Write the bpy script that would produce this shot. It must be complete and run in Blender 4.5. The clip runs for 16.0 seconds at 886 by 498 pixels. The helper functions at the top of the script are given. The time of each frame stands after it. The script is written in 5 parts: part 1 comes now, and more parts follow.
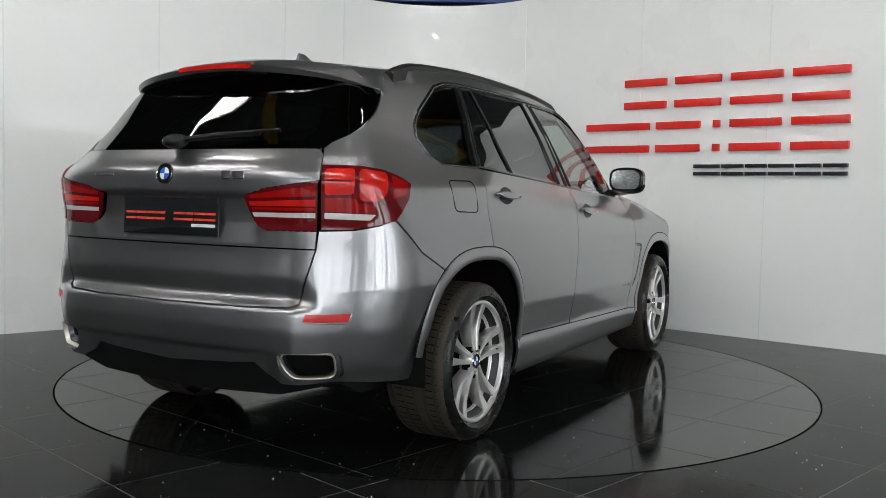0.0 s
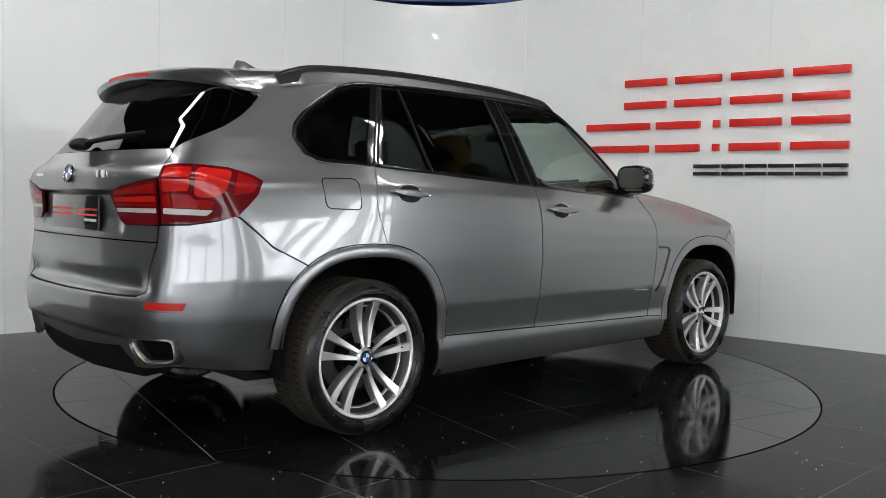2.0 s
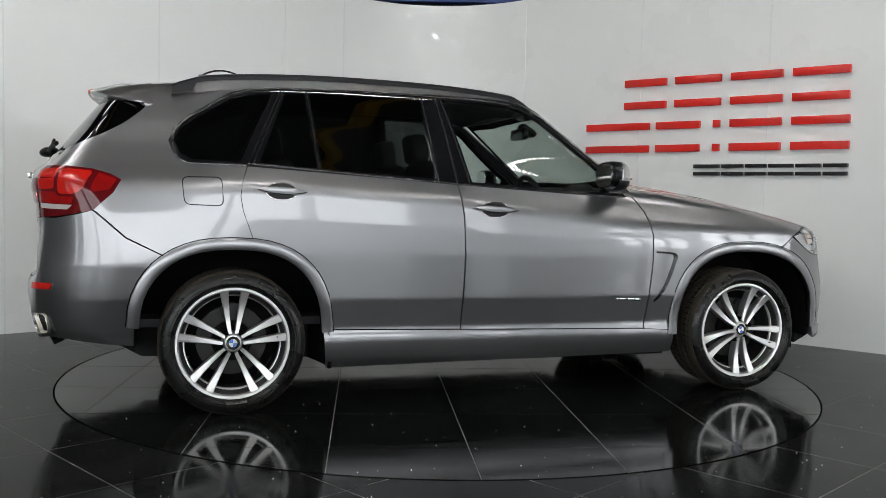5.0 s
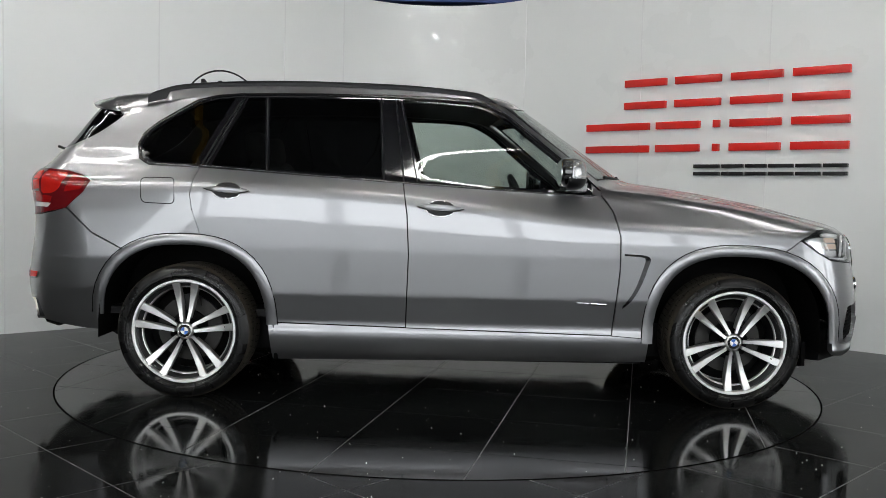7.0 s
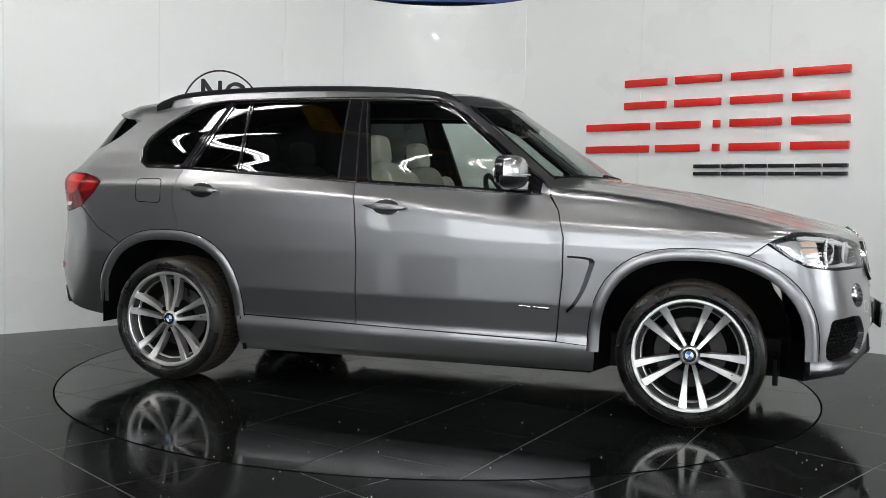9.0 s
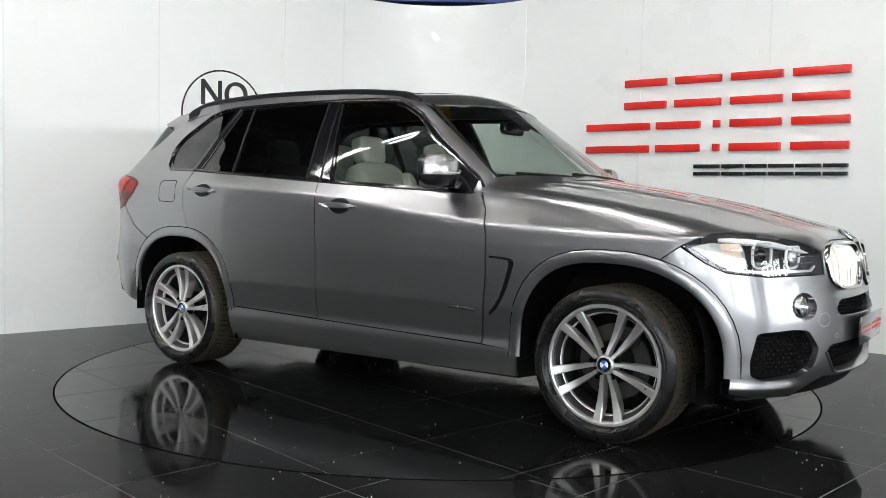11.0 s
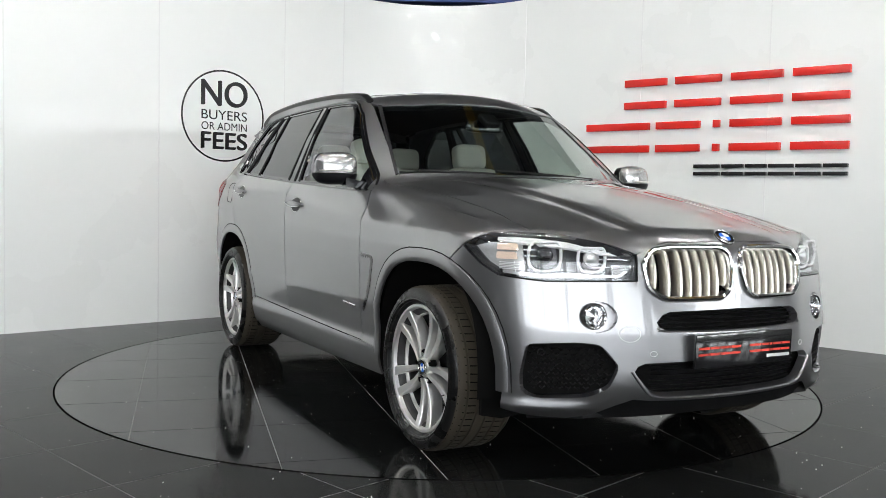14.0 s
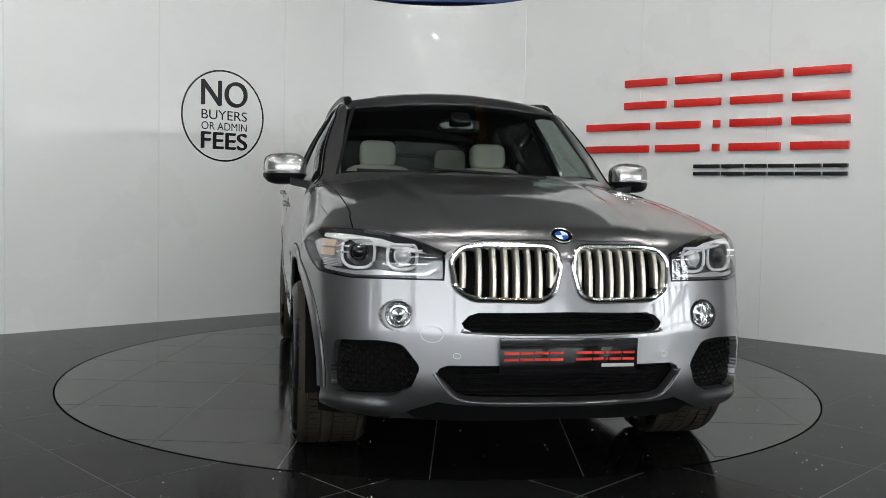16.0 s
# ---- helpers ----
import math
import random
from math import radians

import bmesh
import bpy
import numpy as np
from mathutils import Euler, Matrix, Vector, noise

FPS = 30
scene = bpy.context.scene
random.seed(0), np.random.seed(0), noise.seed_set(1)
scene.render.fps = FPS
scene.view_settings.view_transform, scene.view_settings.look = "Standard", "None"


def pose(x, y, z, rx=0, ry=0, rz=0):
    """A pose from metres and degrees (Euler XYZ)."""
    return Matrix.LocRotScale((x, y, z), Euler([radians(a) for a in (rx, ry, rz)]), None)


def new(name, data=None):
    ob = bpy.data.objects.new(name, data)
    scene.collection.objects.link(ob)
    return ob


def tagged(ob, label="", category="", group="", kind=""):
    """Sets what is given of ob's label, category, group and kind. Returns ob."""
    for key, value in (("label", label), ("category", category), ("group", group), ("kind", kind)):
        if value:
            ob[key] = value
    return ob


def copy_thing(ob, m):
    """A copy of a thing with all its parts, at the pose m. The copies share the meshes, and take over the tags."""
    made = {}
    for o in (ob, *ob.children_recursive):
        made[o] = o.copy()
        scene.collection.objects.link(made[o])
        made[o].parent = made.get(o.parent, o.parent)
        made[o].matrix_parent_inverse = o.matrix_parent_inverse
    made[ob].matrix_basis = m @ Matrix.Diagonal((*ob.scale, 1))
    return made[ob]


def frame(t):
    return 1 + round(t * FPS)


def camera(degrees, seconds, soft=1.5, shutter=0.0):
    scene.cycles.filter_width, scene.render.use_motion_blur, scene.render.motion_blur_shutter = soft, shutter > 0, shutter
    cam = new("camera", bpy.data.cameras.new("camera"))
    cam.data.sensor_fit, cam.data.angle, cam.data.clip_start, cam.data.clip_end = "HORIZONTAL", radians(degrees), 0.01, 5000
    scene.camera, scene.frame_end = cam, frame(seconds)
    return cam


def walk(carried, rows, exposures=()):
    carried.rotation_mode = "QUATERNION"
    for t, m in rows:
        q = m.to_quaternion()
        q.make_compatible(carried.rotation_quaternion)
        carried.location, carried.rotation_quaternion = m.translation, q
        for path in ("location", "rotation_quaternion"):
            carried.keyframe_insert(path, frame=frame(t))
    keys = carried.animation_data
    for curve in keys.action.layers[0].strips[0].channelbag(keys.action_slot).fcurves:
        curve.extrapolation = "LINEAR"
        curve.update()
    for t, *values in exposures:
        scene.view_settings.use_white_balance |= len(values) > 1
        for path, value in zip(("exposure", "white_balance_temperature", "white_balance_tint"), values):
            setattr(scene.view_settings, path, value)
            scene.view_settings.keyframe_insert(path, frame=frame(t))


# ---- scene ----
cam = camera(52.69, 16.0, soft=0.6)
EYE = pose(0, -5.681, 1.09) @ Matrix(((0.99976, -0.02203, -0.00197, 0), (-0.00074, 0.05574, -0.99845, 0), (0.02211, 0.99820, 0.05571, 0), (0, 0, 0, 1)))
EXPOSURES = [(0.0, 0.14), (2.5, 0.1), (4.2, 0.0), (6.4, -0.12), (7.0, -0.06), (8.6, 0.14), (11.4, 0.58), (14.2, 0.6), (15.2, 0.18), (16.0, 0.04)]
walk(cam, [(0, EYE), (16, EYE)], EXPOSURES)

# ---- light: a hall with strip lights under a dark roof ----
world = bpy.data.worlds.new("world")
scene.world = world
world.use_nodes = True
world.node_tree.nodes["Background"].inputs[0].default_value = (0.55, 0.6, 0.65, 1)
world.node_tree.nodes["Background"].inputs[1].default_value = 0.05


# ---- materials ----
def material(name, color, rough=0.5, metal=0.0, vary=0.0, scale=6.0, bump=0.0, bump_scale=60.0, coat=0.0, emit=0.0, transmission=0.0, ior=1.45, rough_vary=0.0, spec=0.5, obvary=0.0, stretch=(1, 1, 1)):
    m = bpy.data.materials.new(name)
    m.use_nodes = True
    nt = m.node_tree
    b = nt.nodes["Principled BSDF"]
    b.inputs["Base Color"].default_value = (*color, 1)
    b.inputs["Roughness"].default_value = rough
    b.inputs["Metallic"].default_value = metal
    b.inputs["Coat Weight"].default_value = coat
    b.inputs["Coat Roughness"].default_value = 0.03
    b.inputs["Transmission Weight"].default_value = transmission
    b.inputs["IOR"].default_value = ior
    b.inputs["Specular IOR Level"].default_value = spec
    if emit:
        b.inputs["Emission Color"].default_value = (*color, 1)
        b.inputs["Emission Strength"].default_value = emit
    tc = nt.nodes.new("ShaderNodeTexCoord")
    mp = nt.nodes.new("ShaderNodeMapping")
    mp.inputs["Scale"].default_value = stretch
    nt.links.new(tc.outputs["Object"], mp.inputs["Vector"])

    def noise_at(s, detail=4.0):
        n = nt.nodes.new("ShaderNodeTexNoise")
        n.inputs["Scale"].default_value = s
        n.inputs["Detail"].default_value = detail
        nt.links.new(mp.outputs["Vector"], n.inputs["Vector"])
        return n.outputs["Fac"]

    if vary or obvary:
        mix = nt.nodes.new("ShaderNodeHueSaturation")
        mix.inputs["Color"].default_value = (*color, 1)
        add = nt.nodes.new("ShaderNodeMath")
        add.operation = "MULTIPLY_ADD"
        nt.links.new(noise_at(scale), add.inputs[0])
        add.inputs[1].default_value, add.inputs[2].default_value = 2 * vary, 1 - vary
        last = add
        if obvary:
            oi = nt.nodes.new("ShaderNodeObjectInfo")
            o = nt.nodes.new("ShaderNodeMath")
            o.operation = "MULTIPLY_ADD"
            nt.links.new(oi.outputs["Random"], o.inputs[0])
            o.inputs[1].default_value = 2 * obvary
            sub = nt.nodes.new("ShaderNodeMath")
            sub.operation = "SUBTRACT"
            nt.links.new(add.outputs[0], sub.inputs[0])
            sub.inputs[1].default_value = obvary
            nt.links.new(sub.outputs[0], o.inputs[2])
            last = o
        nt.links.new(last.outputs[0], mix.inputs["Value"])
        nt.links.new(mix.outputs[0], b.inputs["Base Color"])
    if rough_vary:
        r = nt.nodes.new("ShaderNodeMapRange")
        r.inputs["From Min"].default_value, r.inputs["From Max"].default_value = 0.3, 0.7
        r.inputs["To Min"].default_value, r.inputs["To Max"].default_value = max(rough - rough_vary, 0.01), rough + rough_vary
        nt.links.new(noise_at(scale * 0.7, 6), r.inputs["Value"])
        nt.links.new(r.outputs[0], b.inputs["Roughness"])
    if bump:
        bp = nt.nodes.new("ShaderNodeBump")
        bp.inputs["Strength"].default_value = bump
        bp.inputs["Distance"].default_value = 0.002
        nt.links.new(noise_at(bump_scale, 3), bp.inputs["Height"])
        nt.links.new(bp.outputs[0], b.inputs["Normal"])
    return m


def glass(name, tint, rough=0.0):
    """Thin car glass: a tinted see-through pane with a real surface gloss."""
    m = bpy.data.materials.new(name)
    m.use_nodes = True
    nt = m.node_tree
    nt.nodes.clear()
    out = nt.nodes.new("ShaderNodeOutputMaterial")
    mix = nt.nodes.new("ShaderNodeMixShader")
    lw = nt.nodes.new("ShaderNodeLayerWeight")
    lw.inputs[0].default_value = 0.5
    pw = nt.nodes.new("ShaderNodeMath")
    pw.operation = "POWER"
    pw.inputs[1].default_value = 4.0
    nt.links.new(lw.outputs["Facing"], pw.inputs[0])
    fr = nt.nodes.new("ShaderNodeMath")
    fr.operation = "MULTIPLY_ADD"
    fr.inputs[1].default_value, fr.inputs[2].default_value = 0.92, 0.06
    nt.links.new(pw.outputs[0], fr.inputs[0])
    tr = nt.nodes.new("ShaderNodeBsdfTransparent")
    tr.inputs[0].default_value = (*tint, 1)
    gl = nt.nodes.new("ShaderNodeBsdfGlossy")
    gl.inputs["Roughness"].default_value = rough
    nt.links.new(fr.outputs[0], mix.inputs[0])
    nt.links.new(tr.outputs[0], mix.inputs[1])
    nt.links.new(gl.outputs[0], mix.inputs[2])
    nt.links.new(mix.outputs[0], out.inputs[0])
    return m


PAINT = material("grey_metallic_paint", (0.258, 0.256, 0.266), 0.32, 0.92, vary=0.06, scale=700, coat=1.0)
BLACK = material("black_plastic", (0.006, 0.006, 0.0065), 0.55, spec=0.22, bump=0.2, bump_scale=500, vary=0.2, scale=30)
GLOSSBLACK = material("gloss_black_trim", (0.006, 0.006, 0.007), 0.08, coat=0.6)
SATIN = material("satin_black_trim", (0.008, 0.008, 0.009), 0.35, spec=0.25)
# unlit depth of gaps and openings put into the colour; black rubber too
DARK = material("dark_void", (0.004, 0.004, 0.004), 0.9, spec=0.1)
CHROME = material("chrome", (0.78, 0.78, 0.78), 0.14, 1.0, rough_vary=0.02)
SATINCHROME = material("satin_aluminium", (0.74, 0.70, 0.63), 0.42, 1.0, rough_vary=0.05, scale=20)
ALLOY = material("machined_alloy", (0.74, 0.73, 0.72), 0.36, 0.9, vary=0.03, scale=40)
# alloy darkened to near black, shade of the recesses put into its colour
ALLOYSHADE = material("shaded_alloy", (0.018, 0.018, 0.019), 0.45, 0.2, vary=0.1, scale=20)
RUBBER = material("tyre_rubber", (0.006, 0.006, 0.006), 0.28, spec=0.35, vary=0.3, scale=14, bump=0.3, bump_scale=160, rough_vary=0.1)
TREAD = material("tyre_tread", (0.030, 0.024, 0.016), 0.75, vary=0.35, scale=10, bump=0.4, bump_scale=120)
REDLENS = material("red_lens", (0.25, 0.004, 0.004), 0.1, coat=0.25, spec=0.35, vary=0.1, scale=30)
DARKRED = material("dark_red_lens", (0.10, 0.003, 0.005), 0.06, coat=0.2, spec=0.3, vary=0.1, scale=30)
REDGLOW = material("bright_red_reflector", (0.45, 0.010, 0.006), 0.2, coat=0.3, spec=0.3, vary=0.15, scale=60)
CLEARSTRIP = material("pale_lens", (0.52, 0.48, 0.46), 0.1, coat=1.0)
LAMPGREY = material("grey_lamp_housing", (0.80, 0.80, 0.80), 0.2, 0.6, vary=0.3, scale=60)
LAMPDARK = material("dark_lamp_bowl", (0.14, 0.14, 0.145), 0.25, 0.6, vary=0.3, scale=60)
DRL = material("white_light_guide", (0.80, 0.80, 0.80), 0.25, coat=0.5)
MIRRORCAP = material("satin_silver_cap", (0.50, 0.50, 0.50), 0.24, 0.85, vary=0.03, scale=20)
# clear lens with an orange reflection put into its colour
AMBER = material("amber_reflection_lens", (0.78, 0.60, 0.48), 0.12, coat=1.0)
PRIVACY = glass("privacy_glass", (0.045, 0.05, 0.05))
TINTED = glass("green_tinted_glass", (0.64, 0.70, 0.67))
LENS = glass("clear_lens", (0.93, 0.94, 0.95))
LEATHER = material("cream_leather", (0.62, 0.58, 0.52), 0.45, vary=0.06, scale=12, bump=0.2, bump_scale=180)
CABIN = material("dark_cabin_trim", (0.02, 0.02, 0.022), 0.6, vary=0.2, scale=10, bump=0.2, bump_scale=300)
# disc steel darkened as well, for the shade behind the spokes
DISC = material("shaded_disc_steel", (0.025, 0.024, 0.022), 0.5, 0.3, vary=0.2, scale=12)
BLUE = material("blue_enamel", (0.02, 0.12, 0.5), 0.15, coat=1.0)
WHITE = material("white_enamel", (0.8, 0.8, 0.8), 0.15, coat=1.0)
PLATE = material("black_plate", (0.008, 0.008, 0.009), 0.1, coat=0.8)
REDPRINT = material("red_print", (0.72, 0.05, 0.03), 0.4)
GREYPRINT = material("grey_print", (0.6, 0.6, 0.6), 0.4)
WALLWHITE = material("white_gloss_panel", (0.80, 0.81, 0.80), 0.3, vary=0.015, scale=1.2, rough_vary=0.05, bump=0.015, bump_scale=3, spec=0.3, coat=0.3)
SIGNRED = material("red_acrylic", (0.62, 0.02, 0.015), 0.25, vary=0.04, scale=8)
SIGNBLACK = material("black_acrylic", (0.012, 0.012, 0.013), 0.25, vary=0.2, scale=8)
TILE = material("black_polished_tile", (0.006, 0.0065, 0.0065), 0.09, vary=0.35, scale=5, rough_vary=0.05, obvary=0.12, spec=0.34, bump=0.015, bump_scale=30)
MATTTILE = material("worn_black_tile", (0.011, 0.0115, 0.0113), 0.10, vary=0.35, scale=4, rough_vary=0.07, obvary=0.15, spec=0.06, bump=0.03, bump_scale=40)
GROUT = material("pale_grout", (0.24, 0.24, 0.235), 0.8, vary=0.6, scale=30)
STEEL = material("blackened_steel_edge", (0.004, 0.004, 0.004), 0.9, spec=0.0)
# for unseen hall walls, kept dark to darken what the car reflects
HALLDARK = material("dark_unseen_hall_wall", (0.09, 0.093, 0.097), 0.7, vary=0.3, scale=0.8, bump=0.1)
HALL = material("hall_cladding", (0.42, 0.43, 0.43), 0.6, vary=0.15, scale=0.6, bump=0.1)
ROOFDARK = material("dark_hall_roof", (0.05, 0.052, 0.058), 0.8, vary=0.3, scale=0.8)
YELLOW = material("yellow_beam_paint", (0.45, 0.27, 0.02), 0.5, vary=0.2, scale=4)
BLUESTEEL = material("blue_beam_paint", (0.02, 0.05, 0.22), 0.5, vary=0.2, scale=4)
TUBE = material("lit_strip", (1.0, 0.99, 0.96), 0.5, emit=45)
DAYLIGHT = material("overcast_daylight", (0.93, 0.97, 1.0), 0.9, emit=4.6)
SIDELIGHT = material("bright_side_daylight", (0.95, 0.98, 1.0), 0.9, emit=7.5)
GRIT = material("pale_grit", (0.55, 0.55, 0.52), 0.7)


# ---- building helpers ----
def mesh_object(name, bm, mat, parent=None, label="", smooth=True):
    me = bpy.data.meshes.new(name)
    bm.normal_update()
    bm.to_mesh(me)
    bm.free()
    for p in me.polygons:
        p.use_smooth = smooth
    if smooth:
        me.set_sharp_from_angle(angle=radians(38))
    me.materials.append(mat)
    ob = new(name, me)
    if parent:
        ob.parent = parent
    if label:
        ob["label"] = label
    return ob


def part(name, bm, mat, parent, label="", smooth=True):
    return mesh_object(name, bm, mat, parent, label, smooth)


def add_box(bm, cx, cy, cz, sx, sy, sz, m=None, bevel=0.0):
    r = bmesh.ops.create_cube(bm, size=1)
    vs = r["verts"]
    for v in vs:
        v.co = Vector((v.co.x * sx, v.co.y * sy, v.co.z * sz))
    if bevel:
        es = list({e for v in vs for e in v.link_edges})
        vs = list({v for f in bmesh.ops.bevel(bm, geom=es, offset=bevel, segments=2, affect="EDGES", profile=0.6)["faces"] for v in f.verts} | {v for v in vs if v.is_valid})
    for v in vs:
        v.co += Vector((cx, cy, cz))
        if m:
            v.co = m @ v.co
    return bm


def box_bm(cx, cy, cz, sx, sy, sz, m=None, bevel=0.0):
    return add_box(bmesh.new(), cx, cy, cz, sx, sy, sz, m, bevel)


def loft(rings, closed=True, caps=True):
    """A skin over rings of equally many points."""
    bm = bmesh.new()
    vs = [[bm.verts.new(p) for p in r] for r in rings]
    n = len(rings[0])
    for a, b in zip(vs, vs[1:]):
        for i in range(n if closed else n - 1):
            j = (i + 1) % n
            bm.faces.new((a[i], a[j], b[j], b[i]))
    if caps and closed:
        bm.faces.new(vs[0][::-1])
        bm.faces.new(vs[-1])
    bmesh.ops.recalc_face_normals(bm, faces=bm.faces)
    return bm


def lathe(profile, n=64, turn=1.0):
    """Profile of (radius, y) turned round the y axis."""
    bm = bmesh.new()
    rows = []
    for i in range(n):
        a = 2 * math.pi * i / n
        rows.append([bm.verts.new((r * math.sin(a), y, r * math.cos(a))) for r, y in profile])
    for i in range(n):
        a, b = rows[i], rows[(i + 1) % n]
        for j in range(len(profile) - 1):
            bm.faces.new((a[j], a[j + 1], b[j + 1], b[j]))
    bmesh.ops.recalc_face_normals(bm, faces=bm.faces)
    return bm


def tube(points, radius, n=8, closed=False):
    """A round bar along points."""
    pts = [Vector(p) for p in points]
    rings = []
    for i, p in enumerate(pts):
        a, b = pts[i - 1 if i or closed else 0], pts[(i + 1) % len(pts) if closed or i < len(pts) - 1 else i]
        t = (b - a).normalized()
        u = t.cross(Vector((0, 0, 1)) if abs(t.z) < 0.9 else Vector((1, 0, 0))).normalized()
        v = t.cross(u)
        rings.append([p + radius * (math.cos(2 * math.pi * k / n) * u + math.sin(2 * math.pi * k / n) * v) for k in range(n)])
    if closed:
        rings.append(rings[0])
    return loft(rings, caps=not closed)


def clip(poly, a, b, c):
    """The part of poly where a*x + b*y <= c."""
    out = []
    for i, p in enumerate(poly):
        q = poly[i - 1]
        dp, dq = a * p[0] + b * p[1] - c, a * q[0] + b * q[1] - c
        if (dp <= 0) != (dq <= 0):
            k = dq / (dq - dp)
            out.append((q[0] + (p[0] - q[0]) * k, q[1] + (p[1] - q[1]) * k))
        if dp <= 0:
            out.append(p)
    return out


def area(poly):
    return 0.5 * sum(poly[i - 1][0] * p[1] - p[0] * poly[i - 1][1] for i, p in enumerate(poly))


def cut_out(pieces, hole):
    """Pieces less a convex hole."""
    if area(hole) < 0:
        hole = hole[::-1]
    x0, x1 = min(p[0] for p in hole), max(p[0] for p in hole)
    y0, y1 = min(p[1] for p in hole), max(p[1] for p in hole)
    out = []
    for piece in pieces:
        if max(p[0] for p in piece) <= x0 or min(p[0] for p in piece) >= x1 or max(p[1] for p in piece) <= y0 or min(p[1] for p in piece) >= y1:
            out.append(piece)
            continue
        rest = piece
        for i, p in enumerate(hole):
            q = hole[i - 1]
            a, b = p[1] - q[1], q[0] - p[0]
            c = a * q[0] + b * q[1]
            o = clip(rest, -a, -b, -c)
            if len(o) > 2 and abs(area(o)) > 1e-9:
                out.append(o)
            rest = clip(rest, a, b, c)
            if len(rest) < 3:
                break
    return out


def smooth_line(pts, n=6, closed=True):
    """Catmull-Rom through pts."""
    out, m = [], len(pts)
    for i in range(m if closed else m - 1):
        p = [pts[(i + k) % m] if closed else pts[min(max(i + k, 0), m - 1)] for k in (-1, 0, 1, 2)]
        for j in range(n):
            t = j / n
            out.append(tuple(0.5 * (2 * b + (c - a) * t + (2 * a - 5 * b + 4 * c - d) * t * t + (3 * b - a - 3 * c + d) * t ** 3) for a, b, c, d in zip(*p)))
    if not closed:
        out.append(tuple(pts[-1]))
    return out


def rounded(poly, r, n=4):
    """Corners of poly cut round with radius about r."""
    out = []
    for i, p in enumerate(poly):
        p, a, b = Vector(p), Vector(poly[i - 1]), Vector(poly[(i + 1) % len(poly)])
        da, db = a - p, b - p
        ra, rb = min(r, da.length * 0.48), min(r, db.length * 0.48)
        s, e = p + da.normalized() * ra, p + db.normalized() * rb
        out += [tuple(s * (1 - t) ** 2 + p * 2 * t * (1 - t) + e * t * t) for t in (k / n for k in range(n + 1))]
    return out


# ---- the car's body as a smooth solid (car space: x forward, w = |y|, z up) ----
def lut(points, soft, lo, hi, step=0.002):
    """A smoothed line through points, as a function on arrays."""
    xs = np.arange(lo - 6 * soft, hi + 6 * soft, step)
    px, py = np.array(points).T
    ys = np.interp(xs, px, py)
    k = np.exp(-0.5 * (np.arange(-4 * soft, 4 * soft + step / 2, step) / soft) ** 2)
    n = len(k) // 2
    ys = np.convolve(np.concatenate([2 * ys[0] - ys[n:0:-1], ys, 2 * ys[-1] - ys[-2:-n - 2:-1]]), k / k.sum(), "valid")
    return lambda v: np.interp(v, xs, ys)


SIDE = lut([(0.1, 0.80), (0.19, 0.868), (0.225, 0.898), (0.26, 0.918), (0.31, 0.932), (0.355, 0.939), (0.385, 0.937), (0.40, 0.931), (0.42, 0.930),
            (0.545, 0.951), (0.57, 0.956), (0.80, 0.967), (0.95, 0.966), (1.06, 0.958), (1.10, 0.951), (1.115, 0.943),
            (1.20, 0.893), (1.25, 0.871), (1.45, 0.780), (1.64, 0.672), (1.9, 0.52)], 0.009, 0.0, 2.0)
SWAGE = lut([(-2.6, 1.15), (-1.99, 1.151), (-1.13, 1.149), (-0.35, 1.107), (0.54, 1.008), (0.81, 0.984), (1.5, 0.95), (2.5, 0.93)], 0.10, -2.6, 2.6)
TAPER = lut([(-2.7, 0.11), (-2.45, 0.075), (-2.0, 0.035), (-1.5, 0.006), (-1.0, 0.0), (0.3, 0.0), (1.0, 0.004), (1.5, 0.014), (1.9, 0.03), (2.2, 0.07), (2.6, 0.16)], 0.12, -2.7, 2.6)
REARTAPER = lut([(-2.6, 0.03), (-2.3, 0.04), (-2.05, 0.05), (-1.75, 0.03), (-1.4, 0.0), (0.0, 0.0)], 0.08, -2.6, 0.0)
HOOD = lut([(0.4, 1.265), (0.75, 1.232), (1.05, 1.208), (1.4, 1.160), (1.75, 1.098), (2.0, 1.038), (2.15, 1.002), (2.28, 0.972), (2.5, 0.89)], 0.06, 0.4, 2.6)
ROOF = lut([(-2.6, 1.56), (-2.25, 1.635), (-2.0, 1.685), (-1.5, 1.735), (-1.0, 1.757), (-0.4, 1.757), (0.0, 1.738), (0.4, 1.69), (1.0, 1.60)], 0.10, -2.6, 1.0)
NOSE = lut([(0.1, 2.20), (0.2, 2.27), (0.30, 2.35), (0.36, 2.385), (0.45, 2.395), (0.62, 2.385), (0.72, 2.365), (0.86, 2.338), (0.93, 2.328), (1.0, 2.295), (1.2, 2.1)], 0.03, 0.0, 1.9)
NOSEPLAN = lut([(0.0, 0.0), (0.2, 0.012), (0.4, 0.05), (0.55, 0.108), (0.7, 0.178), (0.8, 0.245), (0.88, 0.33), (0.95, 0.48), (1.1, 1.1)], 0.05, 0.0, 1.1)
TAIL = lut([(0.1, 2.30), (0.25, 2.37), (0.35, 2.42), (0.45, 2.455), (0.58, 2.475), (0.66, 2.47), (0.69, 2.402), (0.765, 2.428), (0.78, 2.430), (0.86, 2.424), (1.0, 2.43), (1.10, 2.45), (1.17, 2.455),
            (1.20, 2.44), (1.225, 2.40), (1.40, 2.27), (1.58, 2.125), (1.8, 1.94)], 0.011, 0.0, 1.9)
